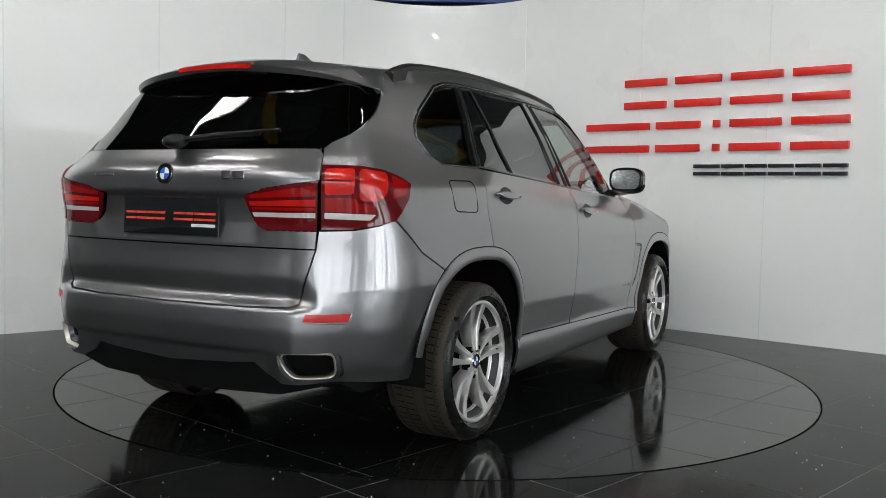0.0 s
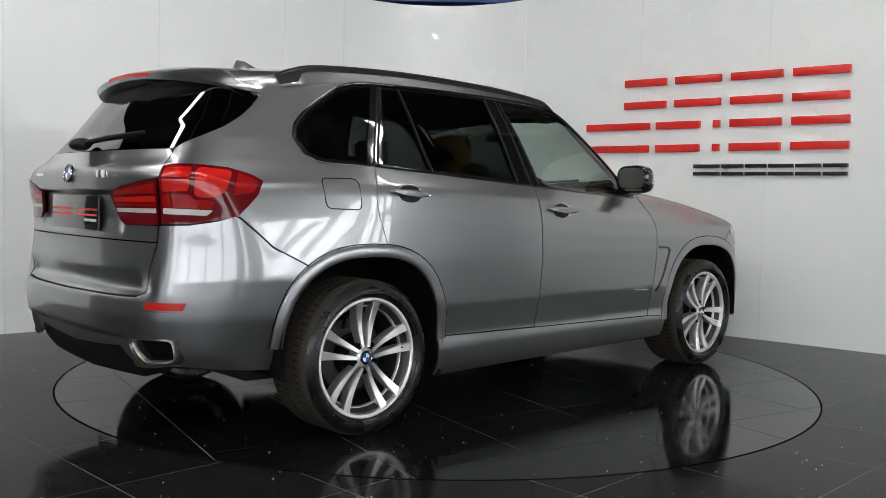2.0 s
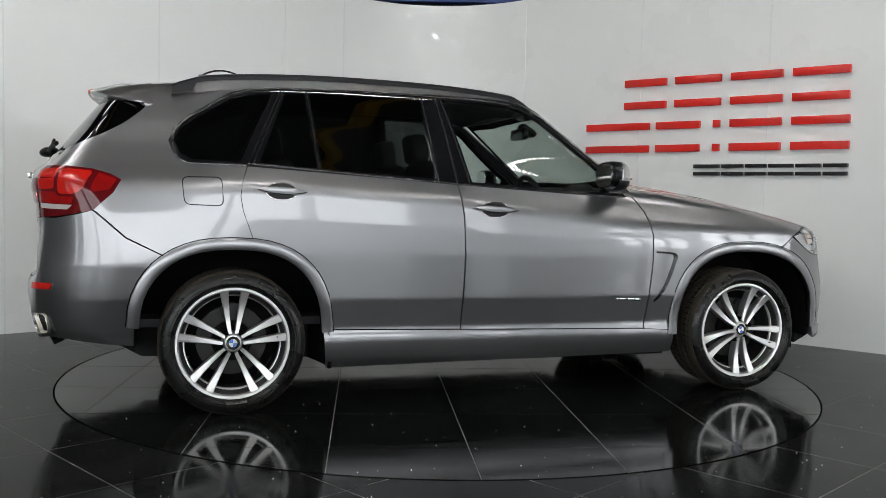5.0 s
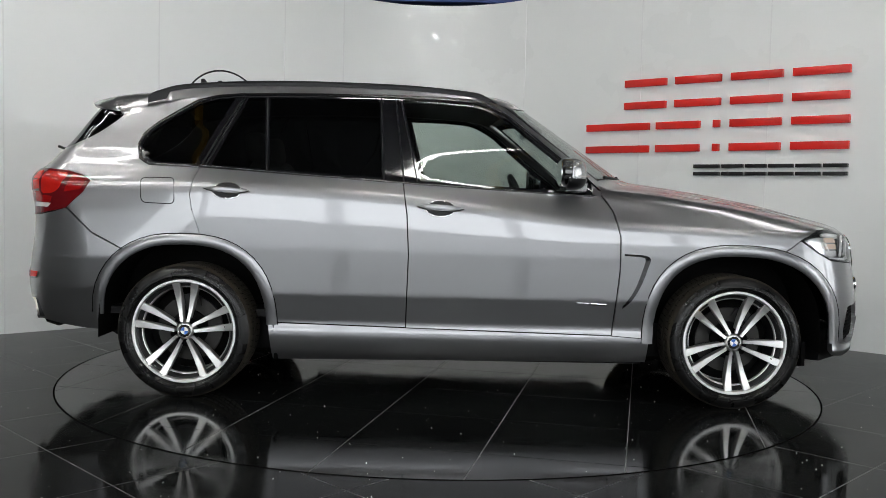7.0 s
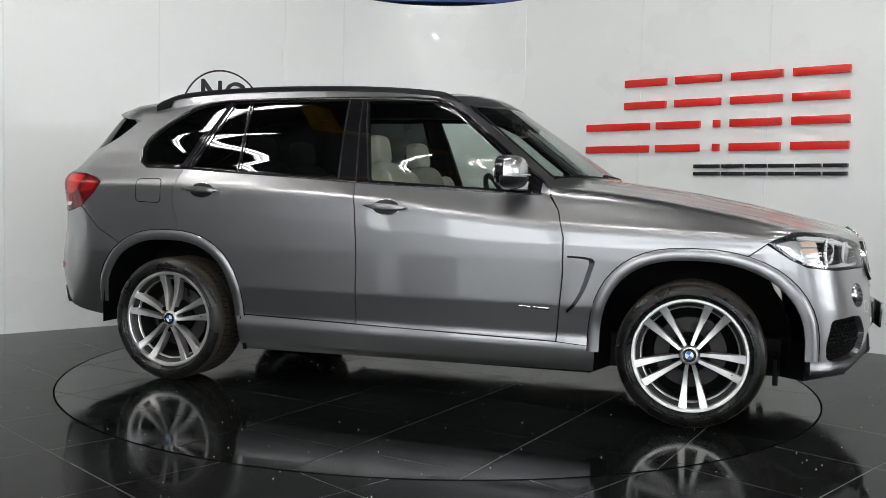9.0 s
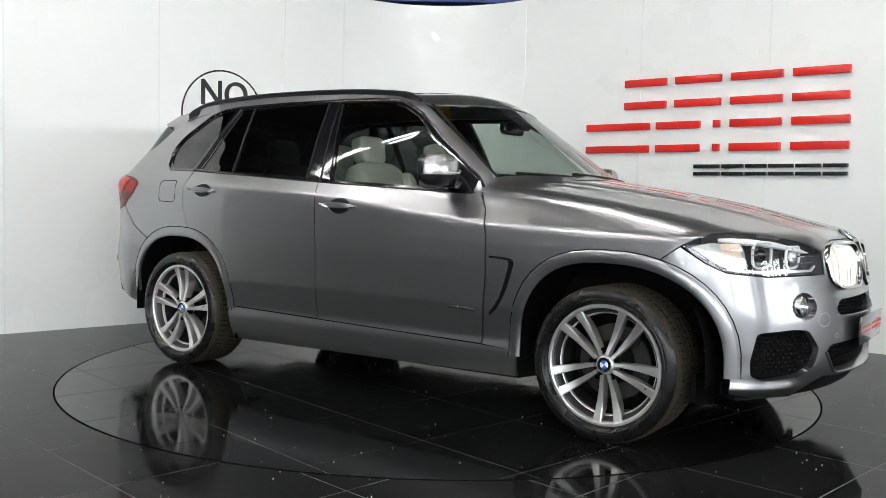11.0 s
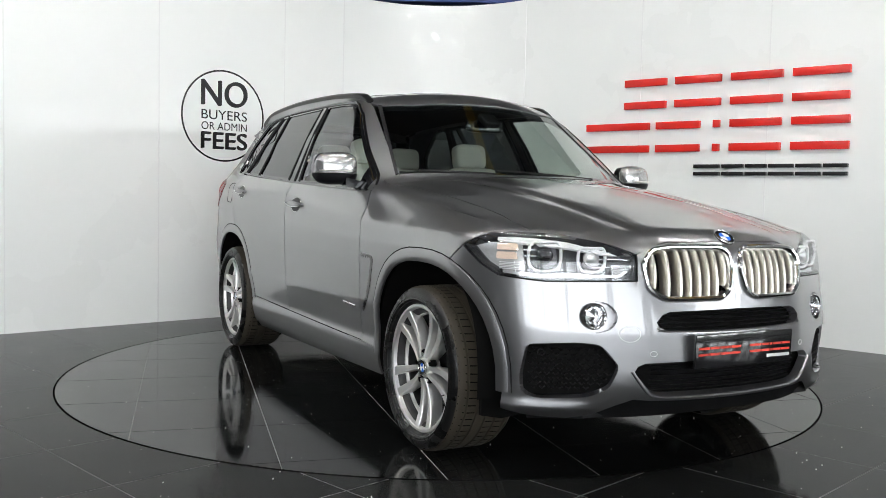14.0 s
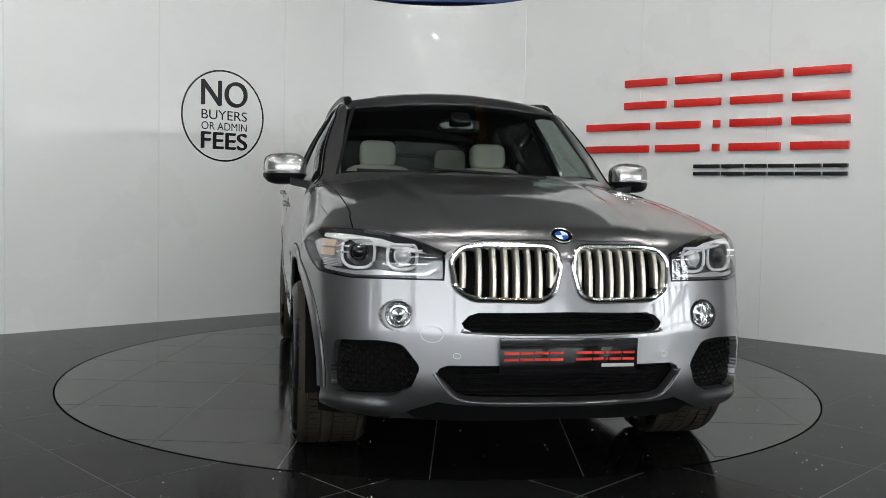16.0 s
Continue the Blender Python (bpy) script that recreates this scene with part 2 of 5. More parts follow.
TAILSIDE = lut([(0.1, 2.30), (0.25, 2.37), (0.35, 2.43), (0.45, 2.465), (0.58, 2.48), (0.66, 2.475), (0.75, 2.455), (0.86, 2.44), (1.0, 2.435), (1.10, 2.45), (1.17, 2.455),
                (1.20, 2.44), (1.225, 2.40), (1.40, 2.27), (1.58, 2.125), (1.8, 1.94)], 0.02, 0.0, 1.9)
TAILPLAN = lut([(0.0, 0.0), (0.3, 0.008), (0.55, 0.03), (0.7, 0.065), (0.8, 0.13), (0.88, 0.26), (0.95, 0.45), (1.1, 1.1)], 0.05, 0.0, 1.1)
GLASSPLAN = lut([(0.0, 0.0), (0.3, 0.015), (0.5, 0.05), (0.65, 0.11), (0.75, 0.20), (1.0, 0.6)], 0.05, 0.0, 1.1)


def smax(a, b, k):
    h = np.maximum(k - np.abs(a - b), 0) / k
    return np.maximum(a, b) + h * h * k * 0.25


def body(x, w, z):
    """Below zero inside the body."""
    w = np.abs(w)
    bump = np.exp(-((z - 1.08) / 0.22) ** 4)
    zeta = z + (1.108 - SWAGE(x)) * bump
    side = w - SIDE(zeta) + TAPER(x) + np.where(x < -1.0, REARTAPER(x), 0.0) * np.clip((z - 0.75) / 0.45, 0, 1.3)
    hood = HOOD(x) - 0.055 * (w / 0.8) ** 2 - 0.02 * (w / 0.9) ** 8 + 0.007 * np.exp(-((w - 0.50 - 0.1 * (1.6 - x)) / 0.06) ** 2) + 0.006 * np.tanh((0.36 + 0.082 * (2.2 - x) - w) / 0.022)
    roof = ROOF(x) - 0.075 * (w / 0.65) ** 2
    ws = 1.185 + (1.06 - 0.30 * (w / 0.75) ** 2 - x) * 0.68
    up = -smax(-roof, -ws, 0.05)
    top = z - smax(hood, up, 0.03)
    nose = (x - NOSE(z) + NOSEPLAN(w)) * 0.95
    k = np.clip((z - 1.15) / 0.25, 0, 1)
    q = np.clip((w - 0.58) / 0.14, 0, 1)
    tail = (-x - TAIL(z) * (1 - q) - TAILSIDE(z) * q + TAILPLAN(w) * (1 - k) + GLASSPLAN(w) * k) * 0.9
    b = smax(side, top, 0.06)
    b = smax(b, nose, 0.09)
    return smax(b, tail, 0.06)


FP, RP = (1.50, 0.28), (-1.72, 0.32)     # pivots of the front and rear corners
RC = 0.6


def ray_of(s):
    """Plan position s round the body (x along the side, then round the corners to the middle): start and way of a level ray."""
    s = np.asarray(s, float)
    ox, ow, dx, dw = s.copy(), np.zeros_like(s), np.zeros_like(s), np.ones_like(s)
    for (px, pw), sg in ((FP, 1), (RP, -1)):
        d = sg * (s - px)
        a = np.clip(d / RC, 0, math.pi / 2)
        m = d > 0
        ox[m], ow[m], dx[m], dw[m] = px, pw, sg * np.sin(a[m]), np.cos(a[m])
        e = d > RC * math.pi / 2
        ow[e] = pw - (d[e] - RC * math.pi / 2)
    return ox, ow, dx, dw


def s_of(x, w):
    """The plan position s of a point (x, w)."""
    for (px, pw), sg in ((FP, 1), (RP, -1)):
        d = sg * (x - px)
        if d > 0:
            if w < pw:
                return px + sg * (RC * math.pi / 2 + pw - w)
            return px + sg * RC * math.atan2(d, w - pw)
    return x


def on_ring(s, z, off=0.0):
    """Points of the body at plan positions s and heights z."""
    ox, ow, dx, dw = ray_of(s)
    z = np.asarray(z, float)
    lo, hi = np.zeros_like(ox), np.full_like(ox, 1.6)
    for _ in range(26):
        mid = (lo + hi) / 2
        inside = body(ox + dx * mid, ow + dw * mid, z) < 0
        lo, hi = np.where(inside, mid, lo), np.where(inside, hi, mid)
    return np.stack([ox + dx * lo, ow + dw * lo, z], 1)


def on_top(x, w):
    lo, hi = np.full_like(x, 0.7), np.full_like(x, 2.0)
    for _ in range(26):
        mid = (lo + hi) / 2
        inside = body(x, w, mid) < 0
        lo, hi = np.where(inside, mid, lo), np.where(inside, hi, mid)
    return np.stack([x, w, lo], 1)


def normals(p):
    e = 0.009
    x, w, z = p.T
    sg = np.where(w < 0, -1.0, 1.0)
    g = np.stack([body(x + e, w, z) - body(x - e, w, z), body(x, w + e, z) - body(x, w - e, z), body(x, w, z + e) - body(x, w, z - e)], 1)
    return g / np.linalg.norm(g, axis=1)[:, None]
# ---- the room: a corner of white panels with a rounded angle, a black tiled floor, a turntable ----
CORNER = Vector((-0.12, 3.87))
LEFT = Vector((-0.743, -0.669)).normalized()      # along the wall away from the corner
RIGHT = Vector((0.766, -0.643)).normalized()
WALL_TOP = 3.037


def wall_line():
    """Plan points along the wall's face, with distance: straight, curve, straight."""
    t = 1.17
    a, b = CORNER + LEFT * t, CORNER + RIGHT * t
    pts = [CORNER + LEFT * d for d in (5.6, a and t)]
    arc = [a * (1 - k) ** 2 + CORNER * 2 * k * (1 - k) + b * k * k for k in (i / 16 for i in range(1, 16))]
    return pts[:1], a, arc, b, CORNER + RIGHT * 6.0


def wall_panel(name, pts, parent, z0=0.0, z1=WALL_TOP, th=0.03):
    ring = []
    n = len(pts)
    bm = bmesh.new()
    norms = []
    for i in range(n):
        d = (pts[min(i + 1, n - 1)] - pts[max(i - 1, 0)]).normalized()
        norms.append(Vector((-d.y, d.x)))
    cols = []
    for p, nn in zip(pts, norms):
        q = p + nn * th
        cols.append([bm.verts.new((p.x, p.y, z0)), bm.verts.new((p.x, p.y, z1)), bm.verts.new((q.x, q.y, z1)), bm.verts.new((q.x, q.y, z0))])
    for a, b in zip(cols, cols[1:]):
        for k in range(4):
            bm.faces.new((a[k], b[k], b[(k + 1) % 4], a[(k + 1) % 4]))
    bm.faces.new(cols[0])
    bm.faces.new(cols[-1][::-1])
    bmesh.ops.recalc_face_normals(bm, faces=bm.faces)
    return part(name, bm, WALLWHITE, parent)


def build_walls():
    left = tagged(new("wall_left"), "white glossy panelled showroom wall with thin upright joints", "wall", kind="structure")
    right = tagged(new("wall_right"), "white glossy panelled showroom wall carrying raised lettering", "wall", kind="structure")
    bend = tagged(new("wall_corner"), "white glossy wall panels curving round the corner", "wall", kind="structure")
    gap = 0.0025
    # joints along each wall, from the corner outwards
    for wall, way, marks in ((left, LEFT, (1.17, 1.83, 3.04, 4.25, 5.46, 6.67)), (right, RIGHT, (1.17, 2.42, 3.56, 4.76, 5.96, 7.16))):
        for d0, d1 in zip(marks, marks[1:]):
            a, b = CORNER + way * (d0 + gap), CORNER + way * (d1 - gap)
            if way is LEFT:
                a, b = b, a
            wall_panel("panel", [a, b], wall)
        for d in marks[:-1]:
            nn = Vector((-way.y, way.x)) if way is RIGHT else Vector((way.y, -way.x))
            p = CORNER + way * d - nn * 0.0006
            m = Matrix(((way.x, nn.x, 0, p.x), (way.y, nn.y, 0, p.y), (0, 0, 1, 0), (0, 0, 0, 1)))
            part("joint_strip", box_bm(0, 0, WALL_TOP / 2, 0.008, 0.004, WALL_TOP, m, bevel=0.001), WHITE, wall)
        # backing seen through the joints
        a, b = CORNER + way * 1.17, CORNER + way * marks[-1]
        if way is LEFT:
            a, b = b, a
        nn = Vector((-(b - a).y, (b - a).x)).normalized()
        o = wall_panel("backing", [a + nn * 0.032, b + nn * 0.032], wall, 0, WALL_TOP - 0.01, 0.05)
        o.data.materials.clear()
        o.data.materials.append(GREYPRINT)
    _, a, arc, b, _ = wall_line()
    wall_panel("panel", [a] + arc + [b], bend)


def grid_tiles(size, angle, phase, keep, gap):
    """Square tiles of a turned grid: outlines in the plan."""
    c, s = math.cos(angle), math.sin(angle)
    n = int(9 / size)
    for i in range(-n, n):
        for j in range(-n, n):
            u0, u1 = phase[0] + i * size + gap / 2, phase[0] + (i + 1) * size - gap / 2
            v0, v1 = phase[1] + j * size + gap / 2, phase[1] + (j + 1) * size - gap / 2
            q = [(c * u - s * v, s * u + c * v) for u, v in ((u0, v0), (u1, v0), (u1, v1), (u0, v1))]
            if keep(q):
                yield q


def plate_bm(poly, z0, z1, bevel=0.0):
    bm = bmesh.new()
    b = [bm.verts.new((x, y, z0)) for x, y in poly]
    t = [bm.verts.new((x, y, z1)) for x, y in poly]
    bm.faces.new(t)
    for i in range(len(b)):
        j = (i + 1) % len(b)
        bm.faces.new((b[i], b[j], t[j], t[i]))
    bmesh.ops.recalc_face_normals(bm, faces=bm.faces)
    return bm


TABLE_R = 2.2597


def build_floor():
    floor = tagged(mesh_object("floor", box_bm(0, -5, -0.0513, 26, 22, 0.1), GROUT), "black polished stone tile floor with thin pale joints", "floor", kind="structure")
    hole = [((TABLE_R + 0.007) * math.cos(a), (TABLE_R + 0.007) * math.sin(a)) for a in (2 * math.pi * i / 120 for i in range(120))]
    rest = bmesh.new()

    def add(pieces, near):
        for p in pieces:
            vs = [rest.verts.new((x, y, 0)) for x, y in p]
            f = rest.faces.new(vs)
            if f.normal.z < 0:
                f.normal_flip()

    for q in grid_tiles(0.615, radians(45), (-1.94, -1.47), lambda q: True, 0.0045):
        cx, cy = sum(p[0] for p in q) / 4, sum(p[1] for p in q) / 4
        r = math.hypot(cx, cy)
        if r < TABLE_R - 0.45 or cy > 4.4 - 0.85 * abs(cx) or cy < -13.2 or abs(cx) > 10.6:
            continue
        pieces = cut_out([q], hole) if r < TABLE_R + 0.5 else [q]
        if r < 3.3:
            bm = bmesh.new()
            for p in pieces:
                if len(p) < 3 or abs(area(p)) < 1e-5:
                    continue
                if area(p) < 0:
                    p = p[::-1]
                bm.faces.new([bm.verts.new((x, y, 0)) for x, y in p])
            if not len(bm.faces):
                bm.free()
                continue
            bmesh.ops.remove_doubles(bm, verts=bm.verts, dist=1e-5)
            part("tile", bm, MATTTILE, floor, smooth=False)
        else:
            for p in pieces:
                rest.faces.new([rest.verts.new((x, y, 0)) for x, y in p])
    o = part("outer_tiles", rest, MATTTILE, floor, smooth=False)
    o["kind"] = "stuff"


def build_turntable():
    table = tagged(new("turntable"), "round black tiled car turntable set flush in the floor", "turntable")
    bm = plate_bm([((TABLE_R - 0.002) * math.cos(a), (TABLE_R - 0.002) * math.sin(a)) for a in (2 * math.pi * i / 120 for i in range(120))], -0.011, -0.0004)
    part("disc", bm, GROUT, table)
    ring = [((TABLE_R - 0.004) * math.cos(a), (TABLE_R - 0.004) * math.sin(a)) for a in (2 * math.pi * i / 160 for i in range(160))]
    size = 0.611
    for q in grid_tiles(size, radians(-12.6), (0.599, -1.19), lambda q: min(math.hypot(*p) for p in q) < TABLE_R, 0.0045):
        p = q
        for i, b in enumerate(ring):
            a = ring[i - 1]
            k, l = b[1] - a[1], a[0] - b[0]
            p = clip(p, k, l, k * a[0] + l * a[1])
            if len(p) < 3:
                break
        if len(p) > 2 and abs(area(p)) > 2e-4:
            part("tile", plate_bm(p, -0.004, 0.001), TILE, table, smooth=False)
    # steel rim of the disc and of the pit
    prof = [(TABLE_R - 0.0025, -0.01), (TABLE_R - 0.0025, 0.0012), (TABLE_R + 0.0075, 0.0012), (TABLE_R + 0.0075, -0.01)]
    rim = lathe(prof, 160)
    rim.transform(pose(0, 0, 0, 90))
    part("rim", rim, STEEL, table)
    rnd = random.Random(11)
    specks = bmesh.new()
    for _ in range(420):
        r, a = TABLE_R * math.sqrt(rnd.random()) * 0.985, rnd.uniform(0, 2 * math.pi)
        q = rnd.choice((0.0010, 0.0014, 0.0018, 0.0028))
        bmesh.ops.create_icosphere(specks, subdivisions=1, radius=q, matrix=Matrix.Translation((r * math.cos(a), r * math.sin(a), 0.001 + q * 0.7)))
    part("grit_specks", specks, GRIT, table)["kind"] = "stuff"
    return table


def build_hall():
    """The rest of the hall round and behind the camera, which shows in the gloss."""
    hall = tagged(new("hall_shell"), "grey clad hall walls round the showroom", "wall", kind="structure")
    # the street side is glazed between posts
    part("hall_wall", box_bm(0, -13.5, 0.35, 22, 0.2, 1.1), HALL, hall)
    part("hall_wall", box_bm(0, -13.5, 5.1, 22, 0.2, 2.2), HALL, hall)
    for k in range(6):
        part("post", box_bm(-9.2 + 3.6 * k, -13.5, 2.45, 1.6 if k in (0, 5) else 0.35, 0.24, 3.1), HALL, hall)
    tagged(mesh_object("backdrop", box_bm(0, -14.2, 2.4, 24, 0.05, 4.4), DAYLIGHT), "pale overcast daylight outside the glazed front", "daylight", kind="structure")
    # one long side is unseen and coloured dark for dark reflections, the other has windows
    part("hall_wall", box_bm(-10.9, -4, 2.95, 0.2, 19.2, 6.3), HALLDARK, hall)
    part("hall_wall", box_bm(10.9, -4, 0.15, 0.2, 19.2, 0.7), HALL, hall)
    part("hall_wall", box_bm(10.9, -4, 4.65, 0.2, 19.2, 3.1), HALL, hall)
    for y0, y1 in ((-13.6, -10.0), (-7.9, -7.4), (-5.3, -4.8), (-3.4, 5.6)):
        part("hall_wall", box_bm(10.9, (y0 + y1) / 2, 1.8, 0.2, y1 - y0, 2.6), HALL, hall)
    for y0, y1 in ((-10.0, -7.9), (-7.4, -5.3), (-4.8, -3.4)):
        for k in (1, 2):
            part("glazing_bar", box_bm(10.9, y0 + (y1 - y0) * k / 3, 1.8, 0.1, 0.16, 2.6), HALL, hall)
        for z in (1.3, 2.2):
            part("glazing_bar", box_bm(10.9, (y0 + y1) / 2, z, 0.1, y1 - y0, 0.16), HALL, hall)
    tagged(mesh_object("backdrop", box_bm(11.6, -5.0, 1.9, 0.05, 11, 4.0), SIDELIGHT), "pale overcast daylight outside the side windows", "daylight", kind="structure")
    # unseen back wall, coloured dark so the bonnet reflects less light
    part("hall_wall", box_bm(0, 5.6, 3, 22, 0.2, 6.4), HALLDARK, hall)
    tagged(mesh_object("ceiling", box_bm(0, -4, 6.2, 22, 19.4, 0.2), ROOFDARK), "dark hall roof", "ceiling", kind="structure")
    for x in (-3.5, 1.2, 6):
        b = box_bm(0, 0, 0, 0.16, 18, 0.3, bevel=0.01)
        o = tagged(mesh_object("roof_beam", b, YELLOW), "yellow painted steel roof beam", "beam", "roof beams")
        o.location = (x, -4, 5.9)
    o = tagged(mesh_object("roof_beam", box_bm(0, 0, 0, 12, 0.2, 0.3, bevel=0.01), BLUESTEEL), "blue painted steel beam above the wall corner", "beam")
    o.location = (0, 4.6, 3.45)


def strip_light(x, y, z, rz, length=1.5, twin=True):
    light = tagged(new("strip_light"), "twin fluorescent strip light hanging out of view from the dark roof", "lamp", "strip lights")
    part("housing", box_bm(0, 0, 0.05, length + 0.06, 0.2, 0.05, bevel=0.008), WHITE, light)
    for dy in ((-0.055, 0.055) if twin else (0,)):
        part("tube", tube([(-length / 2, dy, 0), (length / 2, dy, 0)], 0.019, 10), TUBE, light, "glowing fluorescent tube")
    light.matrix_basis = pose(x, y, z, 0, 0, rz)
    part("hanger", tube([(-length / 2.4, 0, 0.07), (-length / 2.4, 0, 6.1 - z)], 0.006, 6), STEEL, light)
    part("hanger", tube([(length / 2.4, 0, 0.07), (length / 2.4, 0, 6.1 - z)], 0.006, 6), STEEL, light)
    return light


def build_lights():
    for y in (-1.0, -4.0, -7.0):
        for x in (-7.2, -3.6, 0.0, 3.6):
            strip_light(x, y, 5.6 if x < -7 else 4.6, 0, 1.8)
        # extra unseen lamp in each row, added only to brighten the right wall
        strip_light(-5.2, y - 1.2, 5.6, 0, 1.8)


def build_grit():
    """Specks of pale grit on the floor and the table's edge."""
    rnd = random.Random(5)
    bm = bmesh.new()
    for _ in range(700):
        x, y = rnd.uniform(-3.6, 3.6), rnd.uniform(-3.2, 1.4)
        if math.hypot(x, y) < TABLE_R + 0.02 or y > 3.3 - 0.9 * abs(x):
            continue
        s = rnd.choice((0.0012, 0.0016, 0.002, 0.003))
        bmesh.ops.create_icosphere(bm, subdivisions=1, radius=s, matrix=Matrix.Translation((x, y, s * 0.7)))
    tagged(mesh_object("grit", bm, GRIT), "scattered pale specks of grit on the black floor", "grit", kind="stuff")


build_walls()
build_grit()
build_floor()
table = build_turntable()
build_hall()
build_lights()



# ---- the car's panels ----
car = tagged(new("suv_car"), "grey metallic five-door SUV standing on the turntable", "car")


def cells_of(poly, holes, du, dv):
    us, vs = [p[0] for p in poly], [p[1] for p in poly]
    out = []
    for i in range(math.floor(min(us) / du), math.ceil(max(us) / du)):
        col = clip(clip(poly, -1, 0, -i * du), 1, 0, (i + 1) * du)
        if len(col) < 3:
            continue
        cv = [p[1] for p in col]
        for j in range(math.floor(min(cv) / dv), math.ceil(max(cv) / dv)):
            c = clip(clip(col, 0, -1, -j * dv), 0, 1, (j + 1) * dv)
            if len(c) > 2 and abs(area(c)) > 1e-8:
                out.append(c)
    for h in holes:
        out = cut_out(out, h)
    return out


def panel(name, poly, mat, parent=None, kind="ring", sides="R", off=0.0, holes=(), du=0.025, dv=0.02, rim=0.012, label="", bulge=None):
    """A piece of the body's skin inside an outline: (s, z) round the body, or (x, w) on top.
    sides: R, L, or B for one piece across the middle. rim: how deep its edges turn in. bulge(points): extra depth outwards."""
    cells = cells_of(poly, holes, du, dv)
    index, keys, faces = {}, [], []
    for c in cells:
        f = []
        for p in c:
            k = (round(p[0], 5), round(p[1], 5))
            if k not in index:
                index[k] = len(keys)
                keys.append(k)
            if not f or f[-1] != index[k]:
                f.append(index[k])
        if f[0] == f[-1]:
            f.pop()
        if len(set(f)) == len(f) > 2:
            faces.append(f)
    k = np.array(keys, float)
    pts = on_ring(k[:, 0], k[:, 1]) if kind == "ring" else on_top(k[:, 0], k[:, 1])
    nrm = normals(pts)
    depth = off + (bulge(pts) if bulge else 0.0)
    pts = pts + nrm * np.reshape(depth, (-1, 1) if np.ndim(depth) else ())
    if bulge:
        # slopes of the extra depth lean the normals
        e = 0.004
        for ax in range(3):
            d = np.zeros(3)
            d[ax] = e
            nrm[:, ax] -= (bulge(pts + d) - bulge(pts - d)) / (2 * e)
        nrm /= np.linalg.norm(nrm, axis=1)[:, None]
    # which way the faces turn
    f0 = faces[len(faces) // 2]
    a, b, c = pts[f0[0]], pts[f0[1]], pts[f0[2]]
    if np.dot(np.cross(b - a, c - a), nrm[f0[0]]) < 0:
        faces = [f[::-1] for f in faces]
    # edges turned in
    count = {}
    for f in faces:
        for i in range(len(f)):
            e = (f[i - 1], f[i])
            count[e] = count.get(e, 0) + 1
    rim_faces, rim_pts, inner = [], [], {}
    if rim:
        for (i, j) in list(count):
            if (j, i) in count or (sides == "B" and abs(pts[i][1]) < 1e-4 and abs(pts[j][1]) < 1e-4):
                continue
            for q in (i, j):
                if q not in inner:
                    inner[q] = (len(rim_pts), len(rim_pts) + 1)
                    rim_pts += [pts[q], pts[q] - nrm[q] * rim]
            rim_faces.append((inner[j][0], inner[i][0], inner[i][1], inner[j][1]))
    n0 = len(pts)
    allp = np.concatenate([pts, np.array(rim_pts).reshape(-1, 3)])
    alln = np.concatenate([nrm, np.zeros((len(rim_pts), 3))])
    allf = faces + [tuple(n0 + q for q in f) for f in rim_faces]
    flip = np.array([1, -1, 1.0])
    if sides == "R":
        allp, alln, allf = allp * flip, alln * flip, [f[::-1] for f in allf]
    elif sides == "B":
        n = len(allp)
        allf = allf + [tuple(q + n for q in f[::-1]) for f in allf]
        allp, alln = np.concatenate([allp, allp * flip]), np.concatenate([alln, alln * flip])
    me = bpy.data.meshes.new(name)
    me.from_pydata(allp.tolist(), [], [tuple(f) for f in allf])
    for p in me.polygons:
        p.use_smooth = True
    me.normals_split_custom_set_from_vertices(alln.tolist())
    me.materials.append(mat)
    ob = new(name, me)
    ob.parent = parent or car
    if label:
        ob["label"] = label
    return ob


def pair(name, poly, mat, **kw):
    return [panel(name, poly, mat, sides=sd, **kw) for sd in "RL"]


def ARCH(xc, a, b, n=2.5, low=-0.3):
    """A wheel opening, wider than a circle at its shoulders."""
    out = [(xc + a, low)]
    for i in range(25):
        t = math.pi * i / 24
        c, s = math.cos(t), math.sin(t)
        out.append((xc + a * math.copysign(abs(c) ** (2 / n), c), 0.362 + b * abs(s) ** (2 / n)))
    out.append((xc - a, low))
    return out


FX, RX = 1.4665, -1.4665
ARCHES = [ARCH(FX, 0.466, 0.486), ARCH(RX, 0.466, 0.486)]
G = 0.0032      # half a shut line

BELT = lut([(-1.9, 1.262), (-1.7, 1.245), (-0.97, 1.208), (-0.3, 1.167), (0.557, 1.127), (0.80, 1.118)], 0.05, -2, 1)
EE = lambda pts: [(s_of(x, w), z) for x, w, z in pts]

# doors
rear_door = [(-1.40, BELT(-1.40)), (-0.315 - G, BELT(-0.315)), (-0.29 - G, 1.004), (-0.278 - G, 0.795), (-0.288 - G, 0.405), (-1.0, 0.418)] + \
            [(x, z) for x, z in ARCH(RX, 0.478, 0.502)[1:14] if x > -1.37] + [(-1.372, 0.864), (-1.424, 1.009), (-1.436, 1.083), (-1.425, 1.16)]
front_door = [(-0.315 + G, BELT(-0.315)), (0.70, BELT(0.70)), (0.735, 1.135), (0.80, 1.043), (0.836, 0.91), (0.838, 0.73), (0.808, 0.385), (-0.288 + G, 0.403), (-0.278 + G, 0.795), (-0.29 + G, 1.004)]
pair("rear_door", rear_door, PAINT, dv=0.0125)
pair("front_door", front_door, PAINT, dv=0.0125)
# sill
sill = [(-1.02, 0.412), (-0.28, 0.398), (0.81, 0.379), (1.01, 0.366), (1.0, 0.240), (-1.0, 0.212)]
pair("sill", sill, PAINT, dv=0.01)

